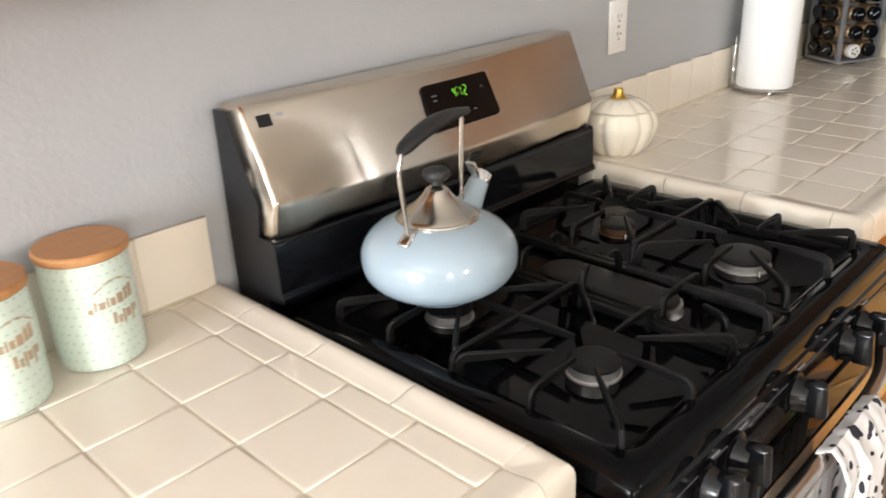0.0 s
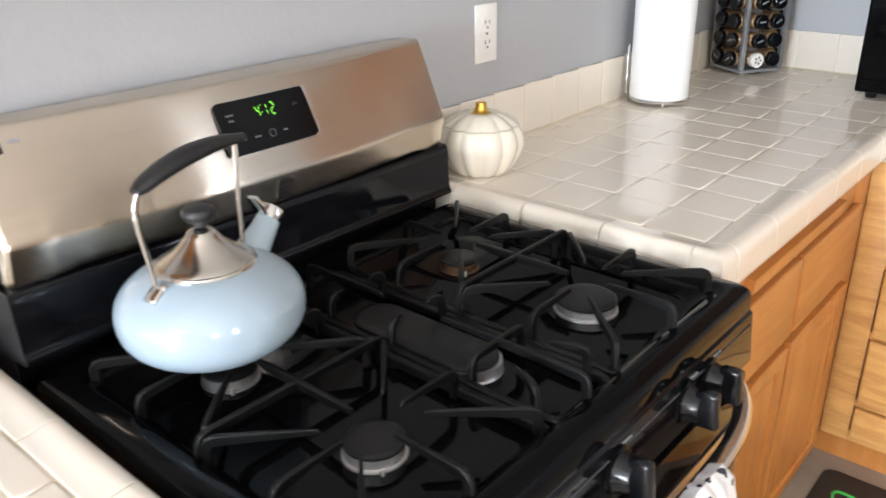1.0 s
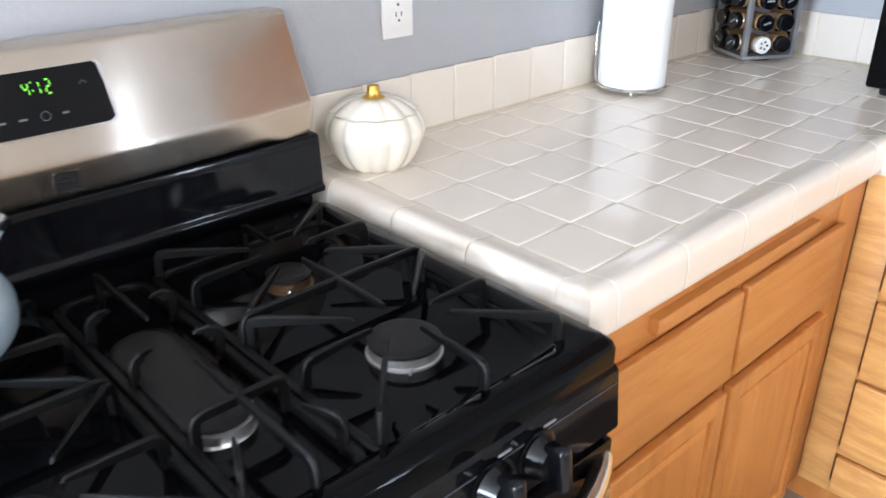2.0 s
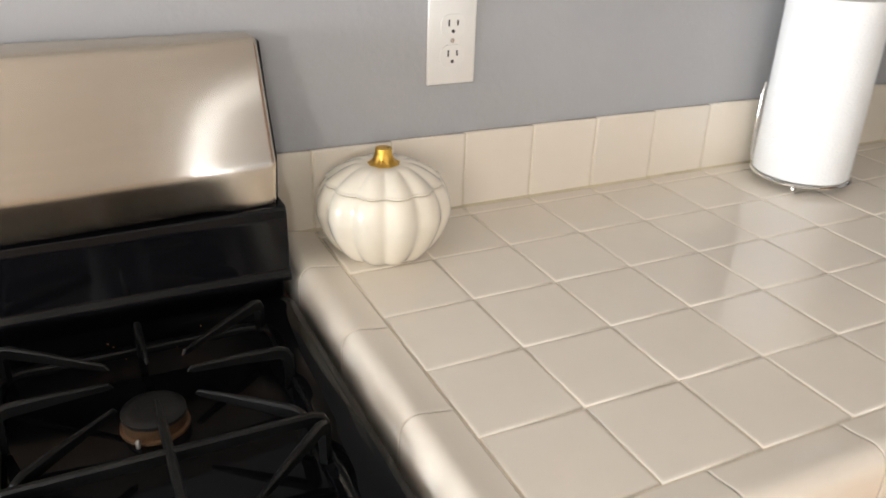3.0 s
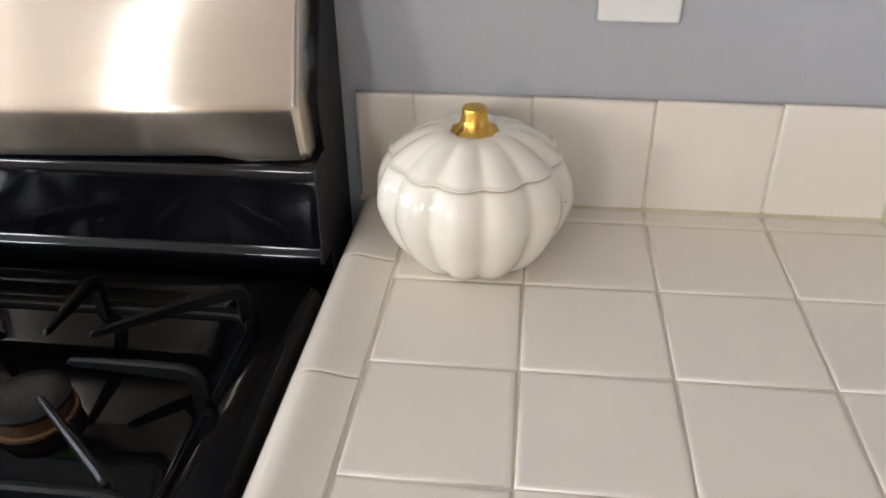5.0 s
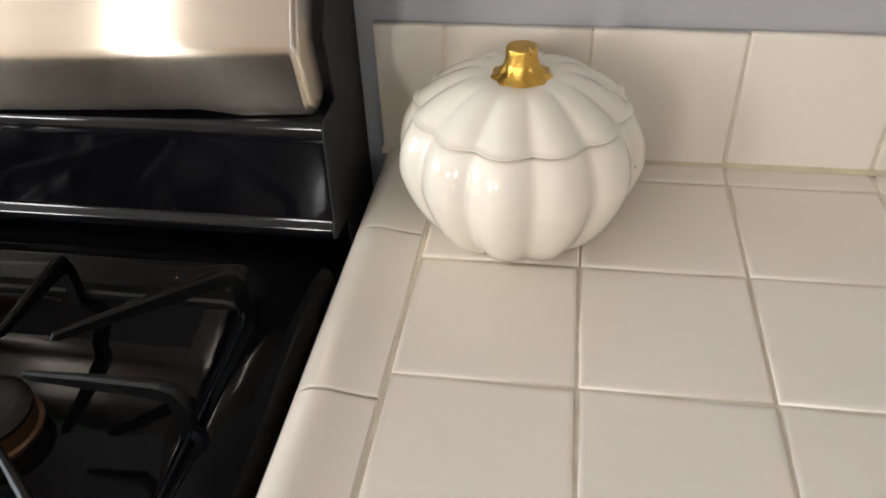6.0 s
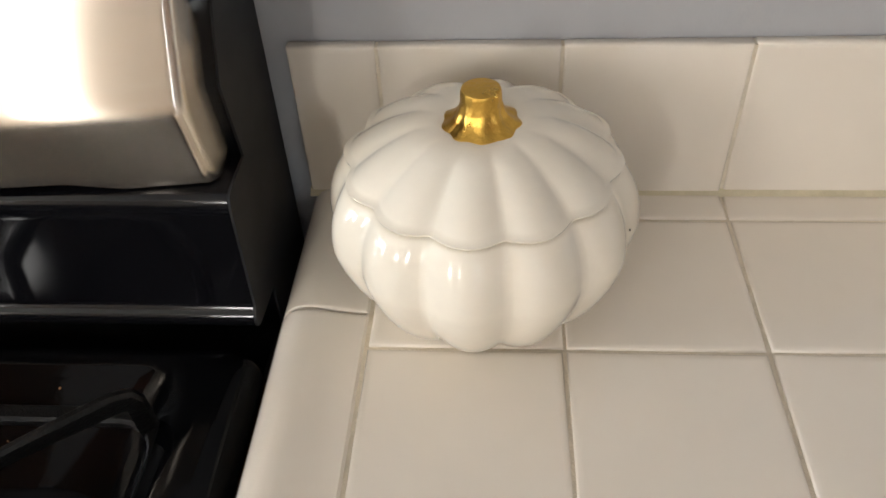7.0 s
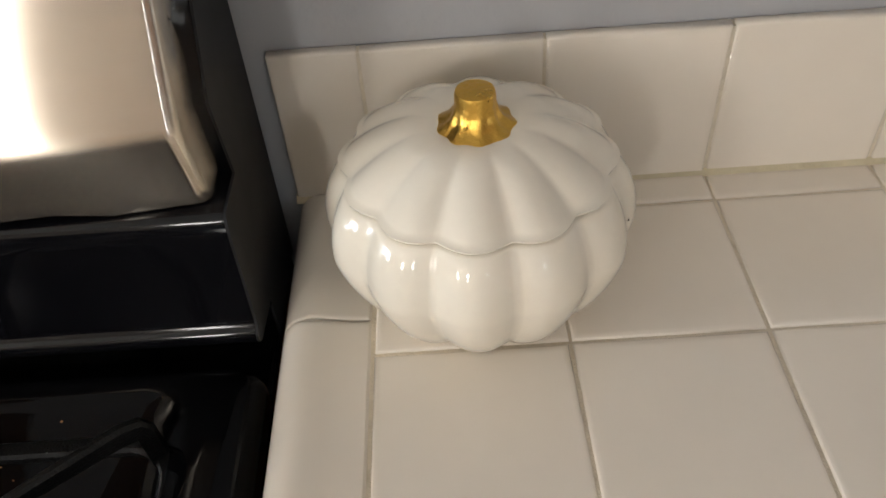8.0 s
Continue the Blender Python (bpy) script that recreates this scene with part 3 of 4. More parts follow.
    part("maker_plate", bm, INK, g, "small dark plate of plain stripes", smooth=False)


gas_range()


def grate(cx, half, cells, top, name="burner_grate", label="black cast-iron burner grate with tapered fingers", centre=False):
    """One grate: a low frame, and fingers that rise from it and run in over the burners."""
    g = thing(name, RXC + cx, 0, 0.8765, label, "grate", "grates on the cooktop")
    y0, y1, low = -0.629, -0.137, 0.016
    bm = bmesh.new()
    ring = rrect(-half, half, y0, y1, 0.030, low, 5)
    inner = rrect(-half + 0.011, half - 0.011, y0 + 0.011, y1 - 0.011, 0.022, low, 5)
    down = lambda r, d: [(x, y, z - d) for x, y, z in r]
    loft(bm, [down(ring, 0.011), down(ring, 0.002), inner and [((a[0] * 0.85 + b[0] * 0.15), (a[1] * 0.85 + b[1] * 0.15), low) for a, b in zip(ring, inner)], [((a[0] * 0.15 + b[0] * 0.85), (a[1] * 0.15 + b[1] * 0.85), low) for a, b in zip(ring, inner)], down(inner, 0.002), down(inner, 0.011), down(ring, 0.011)], False, False)
    part("frame", bm, IRON, g)
    for sx in (-1, 1):
        for y in (y0 + 0.02, y1 - 0.02, (y0 + y1) / 2):
            part("foot", boxed(sx * (half - 0.0055) - 0.006, sx * (half - 0.0055) + 0.006, y - 0.008, y + 0.008, 0, low - 0.008, 0.002), IRON, g)

    def finger(x0, ya, x1, yb, wide=0.0074):
        a, b = Vector((x0, ya, 0)), Vector((x1, yb, 0))
        d = (b - a).normalized()
        pts = [a + Vector((0, 0, low - 0.012)), a + d * 0.001 + Vector((0, 0, top - 0.014)), a + d * 0.006 + Vector((0, 0, top - 0.004)), a + d * 0.016 + Vector((0, 0, top)), a.lerp(b, 0.5) + Vector((0, 0, top + 0.0005)), b + Vector((0, 0, top - 0.001)), b + d * 0.004 + Vector((0, 0, top - 0.006))]
        sz = [(wide, 0.011), (wide, 0.011), (wide, 0.012), (wide, 0.012), (wide * 0.85, 0.010), (wide * 0.5, 0.006), (wide * 0.35, 0.003)]
        part("finger", bar(bmesh.new(), pts, sz), IRON, g)

    def rail(x0, ya, x1, yb, wide=0.0076):
        a, b = Vector((x0, ya, 0)), Vector((x1, yb, 0))
        d = (b - a).normalized()
        up = lambda p, z: p + Vector((0, 0, z))
        pts = [up(a, low - 0.012), up(a + d * 0.001, top - 0.014), up(a + d * 0.006, top - 0.004), up(a + d * 0.016, top), up(b - d * 0.016, top), up(b - d * 0.006, top - 0.004), up(b - d * 0.001, top - 0.014), up(b, low - 0.012)]
        part("cross_bar", bar(bmesh.new(), pts, [(wide, 0.011)] * 8), IRON, g)

    e = half - 0.006
    if centre:
        finger(-e, -0.364, -0.026, -0.358), finger(e, -0.364, 0.026, -0.358)
        rail(-e, -0.492, e, -0.492)
        finger(0, y0 + 0.006, 0, -0.405)
        finger(0, y1 - 0.006, 0, -0.295)
        finger(-e, -0.590, -0.036, -0.545), finger(e, -0.590, 0.036, -0.545)
        finger(-e, -0.250, -0.026, -0.250), finger(e, -0.250, 0.026, -0.250)
        return g
    rail(-e, -0.370, e, -0.370)
    for yc in cells:
        for s in (-1, 1):
            finger(s * e, yc, s * (0.036 if yc > -0.4 else 0.044), yc)
    ya, yb = cells
    for s in (-1, 1):
        finger(s * (e - 0.004), y1 - 0.010, s * 0.036, ya + 0.032)
        finger(s * (e - 0.004), -0.374, s * 0.046, yb + 0.032)
        finger(s * (e - 0.016), -0.364, s * 0.036, ya - 0.040)
        finger(s * (e - 0.004), y0 + 0.018, s * 0.046, yb - 0.030)
    finger(0, y1 - 0.006, 0, ya + 0.030)
    finger(0, y0 + 0.006, 0, yb - 0.033)
    part("cross_bar", bar(bmesh.new(), [(0, ya - 0.040, top - 0.001), (0, ya - 0.07, top + 0.0004), (0, yb + 0.065, top + 0.0004), (0, yb + 0.030, top - 0.001)], [(0.0042, 0.007), (0.0074, 0.011), (0.0074, 0.011), (0.0042, 0.007)]), IRON, g)
    return g


grate(0.204, 0.141, (-0.256, -0.489), 0.0525)
grate(-0.206, 0.141, (-0.256, -0.489), 0.0440)
grate(-0.001, 0.061, (), 0.0490, label="narrow black cast-iron centre grate", centre=True)

# ---- tiled counters ----
tiles = {}


def tile_mesh(w, d, h=0.008, bev=0.0015):
    key = (round(w, 4), round(d, 4), h)
    if key not in tiles:
        bm = bmesh.new()
        rect = lambda i, z: [(sx * (w / 2 - i), sy * (d / 2 - i), z) for sx, sy in ((-1, -1), (1, -1), (1, 1), (-1, 1))]
        loft(bm, [rect(0, 0), rect(0, h - bev), rect(bev * 0.3, h - bev * 0.3), rect(bev, h), rect(bev + 0.003, h)])
        me = finish(bm, "tile", TILE, False)
        me.shade_smooth()
        tiles[key] = me
    return tiles[key]


GAP = 0.0020


def lay(parent, x0, x1, y0, y1, z, jitter):
    ob = new("tile", tile_mesh(x1 - x0 - GAP, y1 - y0 - GAP))
    ob.parent = parent
    ob.matrix_basis = pose((x0 + x1) / 2 + jitter.uniform(-3e-4, 3e-4), (y0 + y1) / 2 + jitter.uniform(-3e-4, 3e-4), z + jitter.uniform(-3e-4, 2e-4), jitter.uniform(-0.06, 0.06), jitter.uniform(-0.06, 0.06), jitter.uniform(-0.18, 0.18))
    return ob


VCAP = [(0.0014, -0.008), (0.0014, -0.0015), (0.003, 0.0002), (0.012, 0.0008), (0.024, 0.0030), (0.032, 0.0046), (0.0375, 0.0050), (0.0425, 0.0042), (0.0470, 0.0020), (0.0505, -0.0014), (0.0530, -0.0058), (0.0545, -0.0110), (0.0551, -0.0170), (0.0551, -0.052), (0.055, -0.055), (0.0535, -0.0605), (0.049, -0.062), (0.046, -0.0605), (0.046, -0.010), (0.040, -0.008)]
caps = {}


def trim(parent, px, py, dirx, diry, run):
    """A straight rounded edge tile of length run, its inner line starting at (px, py); dir points outwards."""
    key = round(run, 4)
    if key not in caps:
        bm = bmesh.new()
        e = 0.0008
        rings = [[(t, u - s * 0.0006, v - s * 0.0006) for u, v in VCAP] for t, s in ((e, 1), (e + 0.0008, 0), (e + 0.003, 0), (e + 0.006, 0), (run - e - 0.006, 0), (run - e - 0.003, 0), (run - e - 0.0008, 0), (run - e, 1))]
        caps[key] = finish(loft(bm, rings), "edge_tile", TILE)
    ob = new("edge_tile", caps[key])
    ob.parent = parent
    along = Vector((-diry, dirx, 0))
    ob.matrix_basis = Matrix(((along.x, dirx, 0, px), (along.y, diry, 0, py), (0, 0, 1, Z), (0, 0, 0, 1)))
    return ob


def corner_trim(parent, px, py, d0, d1):
    """An outside corner piece turning from direction d0 to d1 about the inner corner."""
    bm = bmesh.new()
    rings = []
    n = 10
    for i in range(n + 1):
        a = math.pi / 2 * i / n
        c, s = math.cos(a), math.sin(a)
        k = 1 / max(c, s) ** 0.82
        v = (Vector(d0) * c + Vector(d1) * s) * k
        rings.append([(px + v.x * max(0.0003, u - 0.001), py + v.y * max(0.0003, u - 0.001), Z + w) for u, w in VCAP])
    return part("corner_tile", loft(bm, rings), TILE, parent)


def inner_trim(parent, px, py, sx):
    """Half of an inside corner: the front run (sx) or the return run ends in a mitre at (px, py)."""
    bm = bmesh.new()
    a, b = [], []
    for u, w in VCAP:
        if sx:
            a.append((px - 0.055, py - u, Z + w)), b.append((px - u - 0.0012, py - u, Z + w))
        else:
            a.append((px - u, py - 0.055, Z + w)), b.append((px - u, py - u - 0.0012, Z + w))
    a = [(p[0] - (0.0001 if sx else 0), p[1] - (0 if sx else 0.0001), p[2]) for p in a]
    return part("corner_tile", loft(bm, [a, b]), TILE, parent)


def counters():
    rnd = random.Random(4)
    zt = Z - 0.008
    # right-hand counter with its return along the end wall
    edge = [(-0.045, WY - 0.001), (-0.045, -0.595), (0.825, -0.595), (0.825, -1.35), (1.405, -1.35), (1.405, WY - 0.001)]
    bm = loft(bmesh.new(), [[(x, y, z) for x, y in edge] for z in (0.845, Z - 0.0110)])
    board = bm
    edge = [(-0.003, WY - 0.001), (-0.003, -0.553), (0.867, -0.553), (0.867, -1.35), (1.405, -1.35), (1.405, WY - 0.001)]
    bm = loft(bmesh.new(), [[(x, y, z) for x, y in edge] for z in (Z - 0.0110, Z - 0.0014)])
    c = tagged(part("countertop", bm, GROUT, smooth=False), "L-shaped counter of glossy cream tiles with grout joints", "countertop")
    part("board", board, GROUT, c, smooth=False)
    xs = [i * P for i in range(13)] + [1.400]
    ys = [0.0265] + [-j * P for j in range(6)]
    for x0, x1 in zip(xs, xs[1:]):
        if x1 - x0 < 0.02:
            continue
        for y1, y0 in zip(ys, ys[1:]):
            lay(c, x0, x1, y0, y1, zt, rnd)
    xr = [0.87, 0.88 + 0.11, 1.10, 1.21, 1.32, 1.400]
    for j in range(5, 12):
        for x0, x1 in zip(xr, xr[1:]):
            lay(c, x0, x1, -(j + 1) * P, -j * P, zt, rnd)
    cuts = [0.0265, -0.085, -0.2405, -0.395, -0.55]
    for a, b in zip(cuts, cuts[1:]):
        trim(c, 0, a, -1, 0, a - b)
    corner_trim(c, 0, -0.55, (-1, 0, 0), (0, -1, 0))
    x = 0.0
    while x < 0.815 - 0.01:
        run = min(0.1545, 0.815 - x)
        trim(c, x, -0.55, 0, -1, run)
        x += run
    inner_trim(c, 0.87, -0.55, True)
    inner_trim(c, 0.87, -0.55, False)
    y = -0.605
    for k in range(4):
        trim(c, 0.87, y, -1, 0, 0.1545)
        y -= 0.1545
    # left-hand counter
    bm = boxed(-1.80, -0.901, -0.553, WY - 0.001, Z - 0.0110, Z - 0.0014)
    c = tagged(part("countertop", bm, GROUT, smooth=False), "straight counter of glossy cream tiles with a rounded edge", "countertop")
    part("board", boxed(-1.80, -0.859, -0.595, WY - 0.001, 0.845, Z - 0.0110), GROUT, c, smooth=False)
    xl = [-0.904, -0.9435] + [-0.9435 - 0.1122 * k for k in range(1, 8)]
    yl = [0.0265, 0.0165] + [0.0165 - 0.1125 * j for j in range(1, 6)]
    yl[-1] = -0.55
    for x1, x0 in zip(xl, xl[1:]):
        for y1, y0 in zip(yl, yl[1:]):
            lay(c, x0, x1, y0, y1, zt, rnd)
    cuts = [0.0265, -0.078, -0.2325, -0.387, -0.55]
    for a, b in zip(cuts, cuts[1:]):
        trim(c, -0.904, b, 1, 0, a - b)
    corner_trim(c, -0.904, -0.55, (0, -1, 0), (1, 0, 0))
    for k in range(5):
        trim(c, -0.904 - 0.1545 * (k + 1), -0.55, 0, -1, 0.1545)


def splash(name, runs, face, axis, label):
    """A row of upright tiles along a wall, on a thin bed of grout."""
    bm = bmesh.new()
    lo, hi = min(runs), max(runs)
    if axis == "x":
        box(bm, lo + 0.001, hi - 0.001, face + 0.0012, WY - 0.0005, Z + 0.001, Z + 0.1085)
    else:
        box(bm, face + 0.0012, RX - 0.0005, lo + 0.001, hi - 0.001, Z + 0.001, Z + 0.1085)
    c = tagged(part(name, bm, GROUT, smooth=False), label, "backsplash")
    bead = [(face - 0.0030, Z - 0.0006), (face - 0.0012, Z + 0.0012), (face + 0.0005, Z + 0.0034), (face + 0.009, Z + 0.0034), (face + 0.009, Z - 0.0006)]
    if axis == "x":
        bm = loft(bmesh.new(), [[(t, u, v) for u, v in bead] for t in (lo, hi)])
    else:
        bm = loft(bmesh.new(), [[(u, t, v) for u, v in bead] for t in (lo, hi)])
    part("caulk", bm, CAULK, c, "yellowed bead of caulk")
    rnd = random.Random(9)
    for a, b in zip(runs, runs[1:]):
        ob = new("tile", tile_mesh(abs(b - a) - GAP, 0.1085))
        ob.parent = c
        mid = (a + b) / 2
        k = rnd.uniform(-3e-4, 3e-4)
        if axis == "x":
            ob.matrix_basis = pose(mid, face + 0.008 + k, Z + 0.0555, 90, 0, rnd.uniform(-0.1, 0.1))
        else:
            ob.matrix_basis = pose(face + 0.008 + k, mid, Z + 0.0555, 90, 0, -90)


counters()
splash("backsplash", [-0.055] + [i * P for i in range(13)] + [1.398], 0.0265, "x", "single row of cream wall tiles behind the counter")
splash("backsplash", [-0.862 - P * i for i in range(9)], 0.0265, "x", "single row of cream wall tiles behind the counter")
splash("backsplash", [0.0255 - P * i for i in range(13)], 1.4025, "y", "single row of cream wall tiles on the end wall")

# ---- wall outlet ----


def outlet():
    o = thing("wall_outlet", 0.196, WY, 1.1505, "white duplex electrical outlet on the wall", "outlet")
    part("cover_plate", boxed(-0.035, 0.035, -0.0055, 0, -0.0575, 0.0575, 0.003, 3), PLATE, o)
    for z in (-0.0195, 0.0195):
        bm = bmesh.new()
        ring = [(x, y) for x, y, _ in rrect(-0.0172, 0.0172, -0.0142, 0.0142, 0.011, 0, 6)]
        loft(bm, [[(x, d, z + y) for x, y in ring] for d in (-0.004, -0.0072)])
        s = part("socket", bm, PLATE, o)
        for x, h in ((-0.0063, 0.0085), (0.0063, 0.007)):
            part("slot", boxed(x - 0.0011, x + 0.0011, -0.0077, -0.006, z + 0.0035 - h / 2, z + 0.0035 + h / 2), SLOT, s, smooth=False)
        part("ground_hole", turned(lathe([(0.0024, 0), (0.0024, 0.0016)], 14), Matrix.Translation((0, -0.0061, z - 0.0072)) @ Matrix.Rotation(radians(90), 4, "X")), SLOT, s)
    part("screw", turned(lathe([(0.0032, 0), (0.0026, 0.0012)], 14), Matrix.Translation((0, -0.0054, 0)) @ Matrix.Rotation(radians(90), 4, "X")), STEELS, o)


outlet()

# ---- ceramic pumpkin jar ----


def pumpkin():
    p = thing("pumpkin_jar", 0.0640, -0.0595, Z, "cream glazed ceramic pumpkin jar with gold stem", "jar", turn=-5)
    N, R, seam, wide = 12, 0.0845, 0.0935, 0.0575

    def crest(a):
        """1 along the back of a lobe, 0 in the furrow."""
        return (0.98 * math.cos((a + math.pi / 2) * N / 2) ** 2 + 0.02) ** 0.44

    def furrow(a, r, z):
        deep = 0.080 + 0.035 * max(0, 1 - z / 0.03) if z < seam - 0.002 else 0.080 + 0.035 * min(1, (z - seam) / 0.010)
        return 1 - deep * (1 - crest(a)) * min(1, max(0.0, (r - 0.006) / 0.022))

    def upper(z):
        return R * (1 - ((z - wide) / 0.0625) ** 2.3) ** 0.5

    def bend(bm, foot):
        """The rim dips at each lobe's back."""
        for v in bm.verts:
            w = max(0, 1 - abs(v.co.z - seam) / 0.02)
            v.co.z -= 0.0004 * w * (crest(math.atan2(v.co.y, v.co.x)) - 0.5)
        return bm

    prof = [(0.034, 0.0), (0.0480, 0.0), (0.0520, 0.0012), (0.0555, 0.0036), (0.0597, 0.0075), (0.0647, 0.0130), (0.0693, 0.0195), (0.0734, 0.0265),
            (0.0770, 0.0340), (0.0801, 0.0415), (0.0824, 0.0485), (0.0839, 0.0545), (R, wide + 0.0005)]
    prof += [(upper(z), z) for z in np.linspace(wide + 0.003, seam - 0.0018, 10)]
    prof += [(prof[-1][0] - 0.0018, seam - 0.0008), (prof[-1][0] - 0.006, seam - 0.0008)]
    part("bowl", bend(lathe(prof, 168, wave=furrow), 0), CERAMIC, p)
    rim = upper(seam)
    lid = [(rim - 0.006, seam + 0.0002), (rim - 0.0002, seam + 0.0003), (rim + 0.0009, seam + 0.0009), (rim + 0.0013, seam + 0.0019)]
    lid += [(upper(z) + 0.0014, z) for z in np.linspace(seam + 0.0030, 0.1150, 16)] + [(0.024, 0.1158), (0.017, 0.1150), (0.008, 0.112)]
    l = part("lid", bend(lathe(lid, 168, wave=furrow), 0), CERAMIC, p, "lobed lid with a scalloped rim")
    a, r = radians(-12), 0.0799
    part("glaze_fleck", turned(lathe([(0.0005, 0), (0.0007, 0.0004), (0.0004, 0.0008)], 8), Matrix.Translation((r * math.cos(a), r * math.sin(a), 0.0640)) @ Matrix.Rotation(a, 4, "Z") @ Matrix.Rotation(radians(90), 4, "Y")), SLOT, p, "tiny dark fleck in the glaze")
    st = [(0.0205, 0.1125), (0.0212, 0.1138), (0.0200, 0.1152), (0.0160, 0.1168), (0.0130, 0.1195), (0.0112, 0.1235), (0.0102, 0.1285), (0.0103, 0.1325), (0.0097, 0.1345), (0.006, 0.1350)]
    bm = lathe(st, 88, wave=lambda a, r, z: 1 + (0.055 * math.cos(a * 9) if z < 0.1175 else 0.045 * math.cos(a * 9) if z < 0.125 else 0.02 * math.cos(a * 10) if z < 0.131 else 0.0))
    part("stem", bm, GOLD, l, "fluted gold-painted stem")


pumpkin()

# ---- kettle ----


def kettle():
    k = thing("kettle", -0.668, -0.241, 0.9205, "pale blue enamel kettle with black handle and steel lid", "kettle", turn=11)
    prof = [(0.060, 0.0)]
    for s in np.linspace(0.94, 0.0, 16):
        prof.append((0.1085 * (1 - s ** 2.6) ** 0.5, 0.0560 * (1 - s / 0.94) + 0.0004))
    for s in np.linspace(0.07, 0.87, 14):
        prof.append((0.1085 * (1 - s ** 2.15) ** 0.5, 0.0564 + 0.062 * s))
    part("body", lathe(prof, 64), KETTLE, k)
    lid = part("lid", lathe([(0.0565, 0.0985), (0.0580, 0.1015), (0.0565, 0.1040), (0.0545, 0.1044), (0.0530, 0.1062), (0.0500, 0.1082), (0.0450, 0.1112), (0.0390, 0.1150), (0.0330, 0.1194), (0.0272, 0.1245), (0.0220, 0.1300), (0.0180, 0.1352), (0.0152, 0.1398), (0.009, 0.1430)], 56), SPUN, k, "conical brushed steel lid")
    part("knob", lathe([(0.008, 0.1455), (0.008, 0.150), (0.015, 0.153), (0.0185, 0.158), (0.0185, 0.163), (0.0155, 0.167), (0.008, 0.1685)], 36), RUBBER, lid, "round black knob")
    # wire bail
    part("wire", tube([(-0.070, 0, 0.090), (-0.0725, 0, 0.112), (-0.077, 0, 0.140), (-0.0815, 0, 0.168), (-0.082, 0, 0.190), (-0.078, 0, 0.204), (-0.068, 0, 0.2145)], 0.0032, 10), CHROME, k, "bent chrome wire")
    part("wire", tube([(0.062, 0, 0.092), (0.0615, 0, 0.112), (0.062, 0, 0.140), (0.064, 0, 0.170), (0.066, 0, 0.200), (0.067, 0, 0.222)], 0.0032, 10), CHROME, k, "bent chrome wire")
    pts, rad = [], []
    for t in np.linspace(0, 1, 15):
        x = -0.078 + 0.160 * t
        pts.append((x, 0, 0.209 + 0.018 * t + 0.011 * math.sin(math.pi * t ** 0.9)))
        rad.append(0.0058 + 0.0048 * math.sin(math.pi * min(1, 0.12 + t * 0.95)) ** 0.8)
    rad[0], rad[-1] = 0.0055, 0.005
    g = tube(pts, rad, 16)
    part("grip", turned(g, Matrix.Diagonal((1, 1.25, 1, 1))), RUBBER, k, "arched black grip")
    for s in (-1, 1):
        bm = boxed(-0.013, 0.013, -0.0095, 0.0095, -0.004, 0.010, 0.004, 3)
        part("bracket", turned(bm, Matrix.Translation((s * 0.071 if s < 0 else 0.064, 0, 0.0885)) @ Matrix.Rotation(radians(s * 34), 4, "Y")), CHROME, k, "chrome handle bracket")
    # spout with whistle
    part("spout", tube([(0.062, 0, 0.078), (0.083, 0, 0.092), (0.099, 0, 0.106), (0.110, 0, 0.1165)], [0.024, 0.0195, 0.0165, 0.0152], 24), KETTLE, k)
    w = part("whistle", tube([(0.1085, 0, 0.1152), (0.1135, 0, 0.1198), (0.1195, 0, 0.1250), (0.1205, 0, 0.1260)], [0.0160, 0.0166, 0.0158, 0.012], 24), CHROME, k, "chrome whistle cap")
    bm = boxed(-0.003, 0.003, -0.008, 0.008, 0, 0.030, 0.0015)
    part("lever", turned(bm, Matrix.Translation((0.100, 0, 0.125)) @ Matrix.Rotation(radians(-28), 4, "Y")), CHROME, w, "chrome lever")
    for o in k.children:
        if o.name.split(".")[0] != "body":
            o.location.z += 0.0092


kettle()

# ---- canisters ----


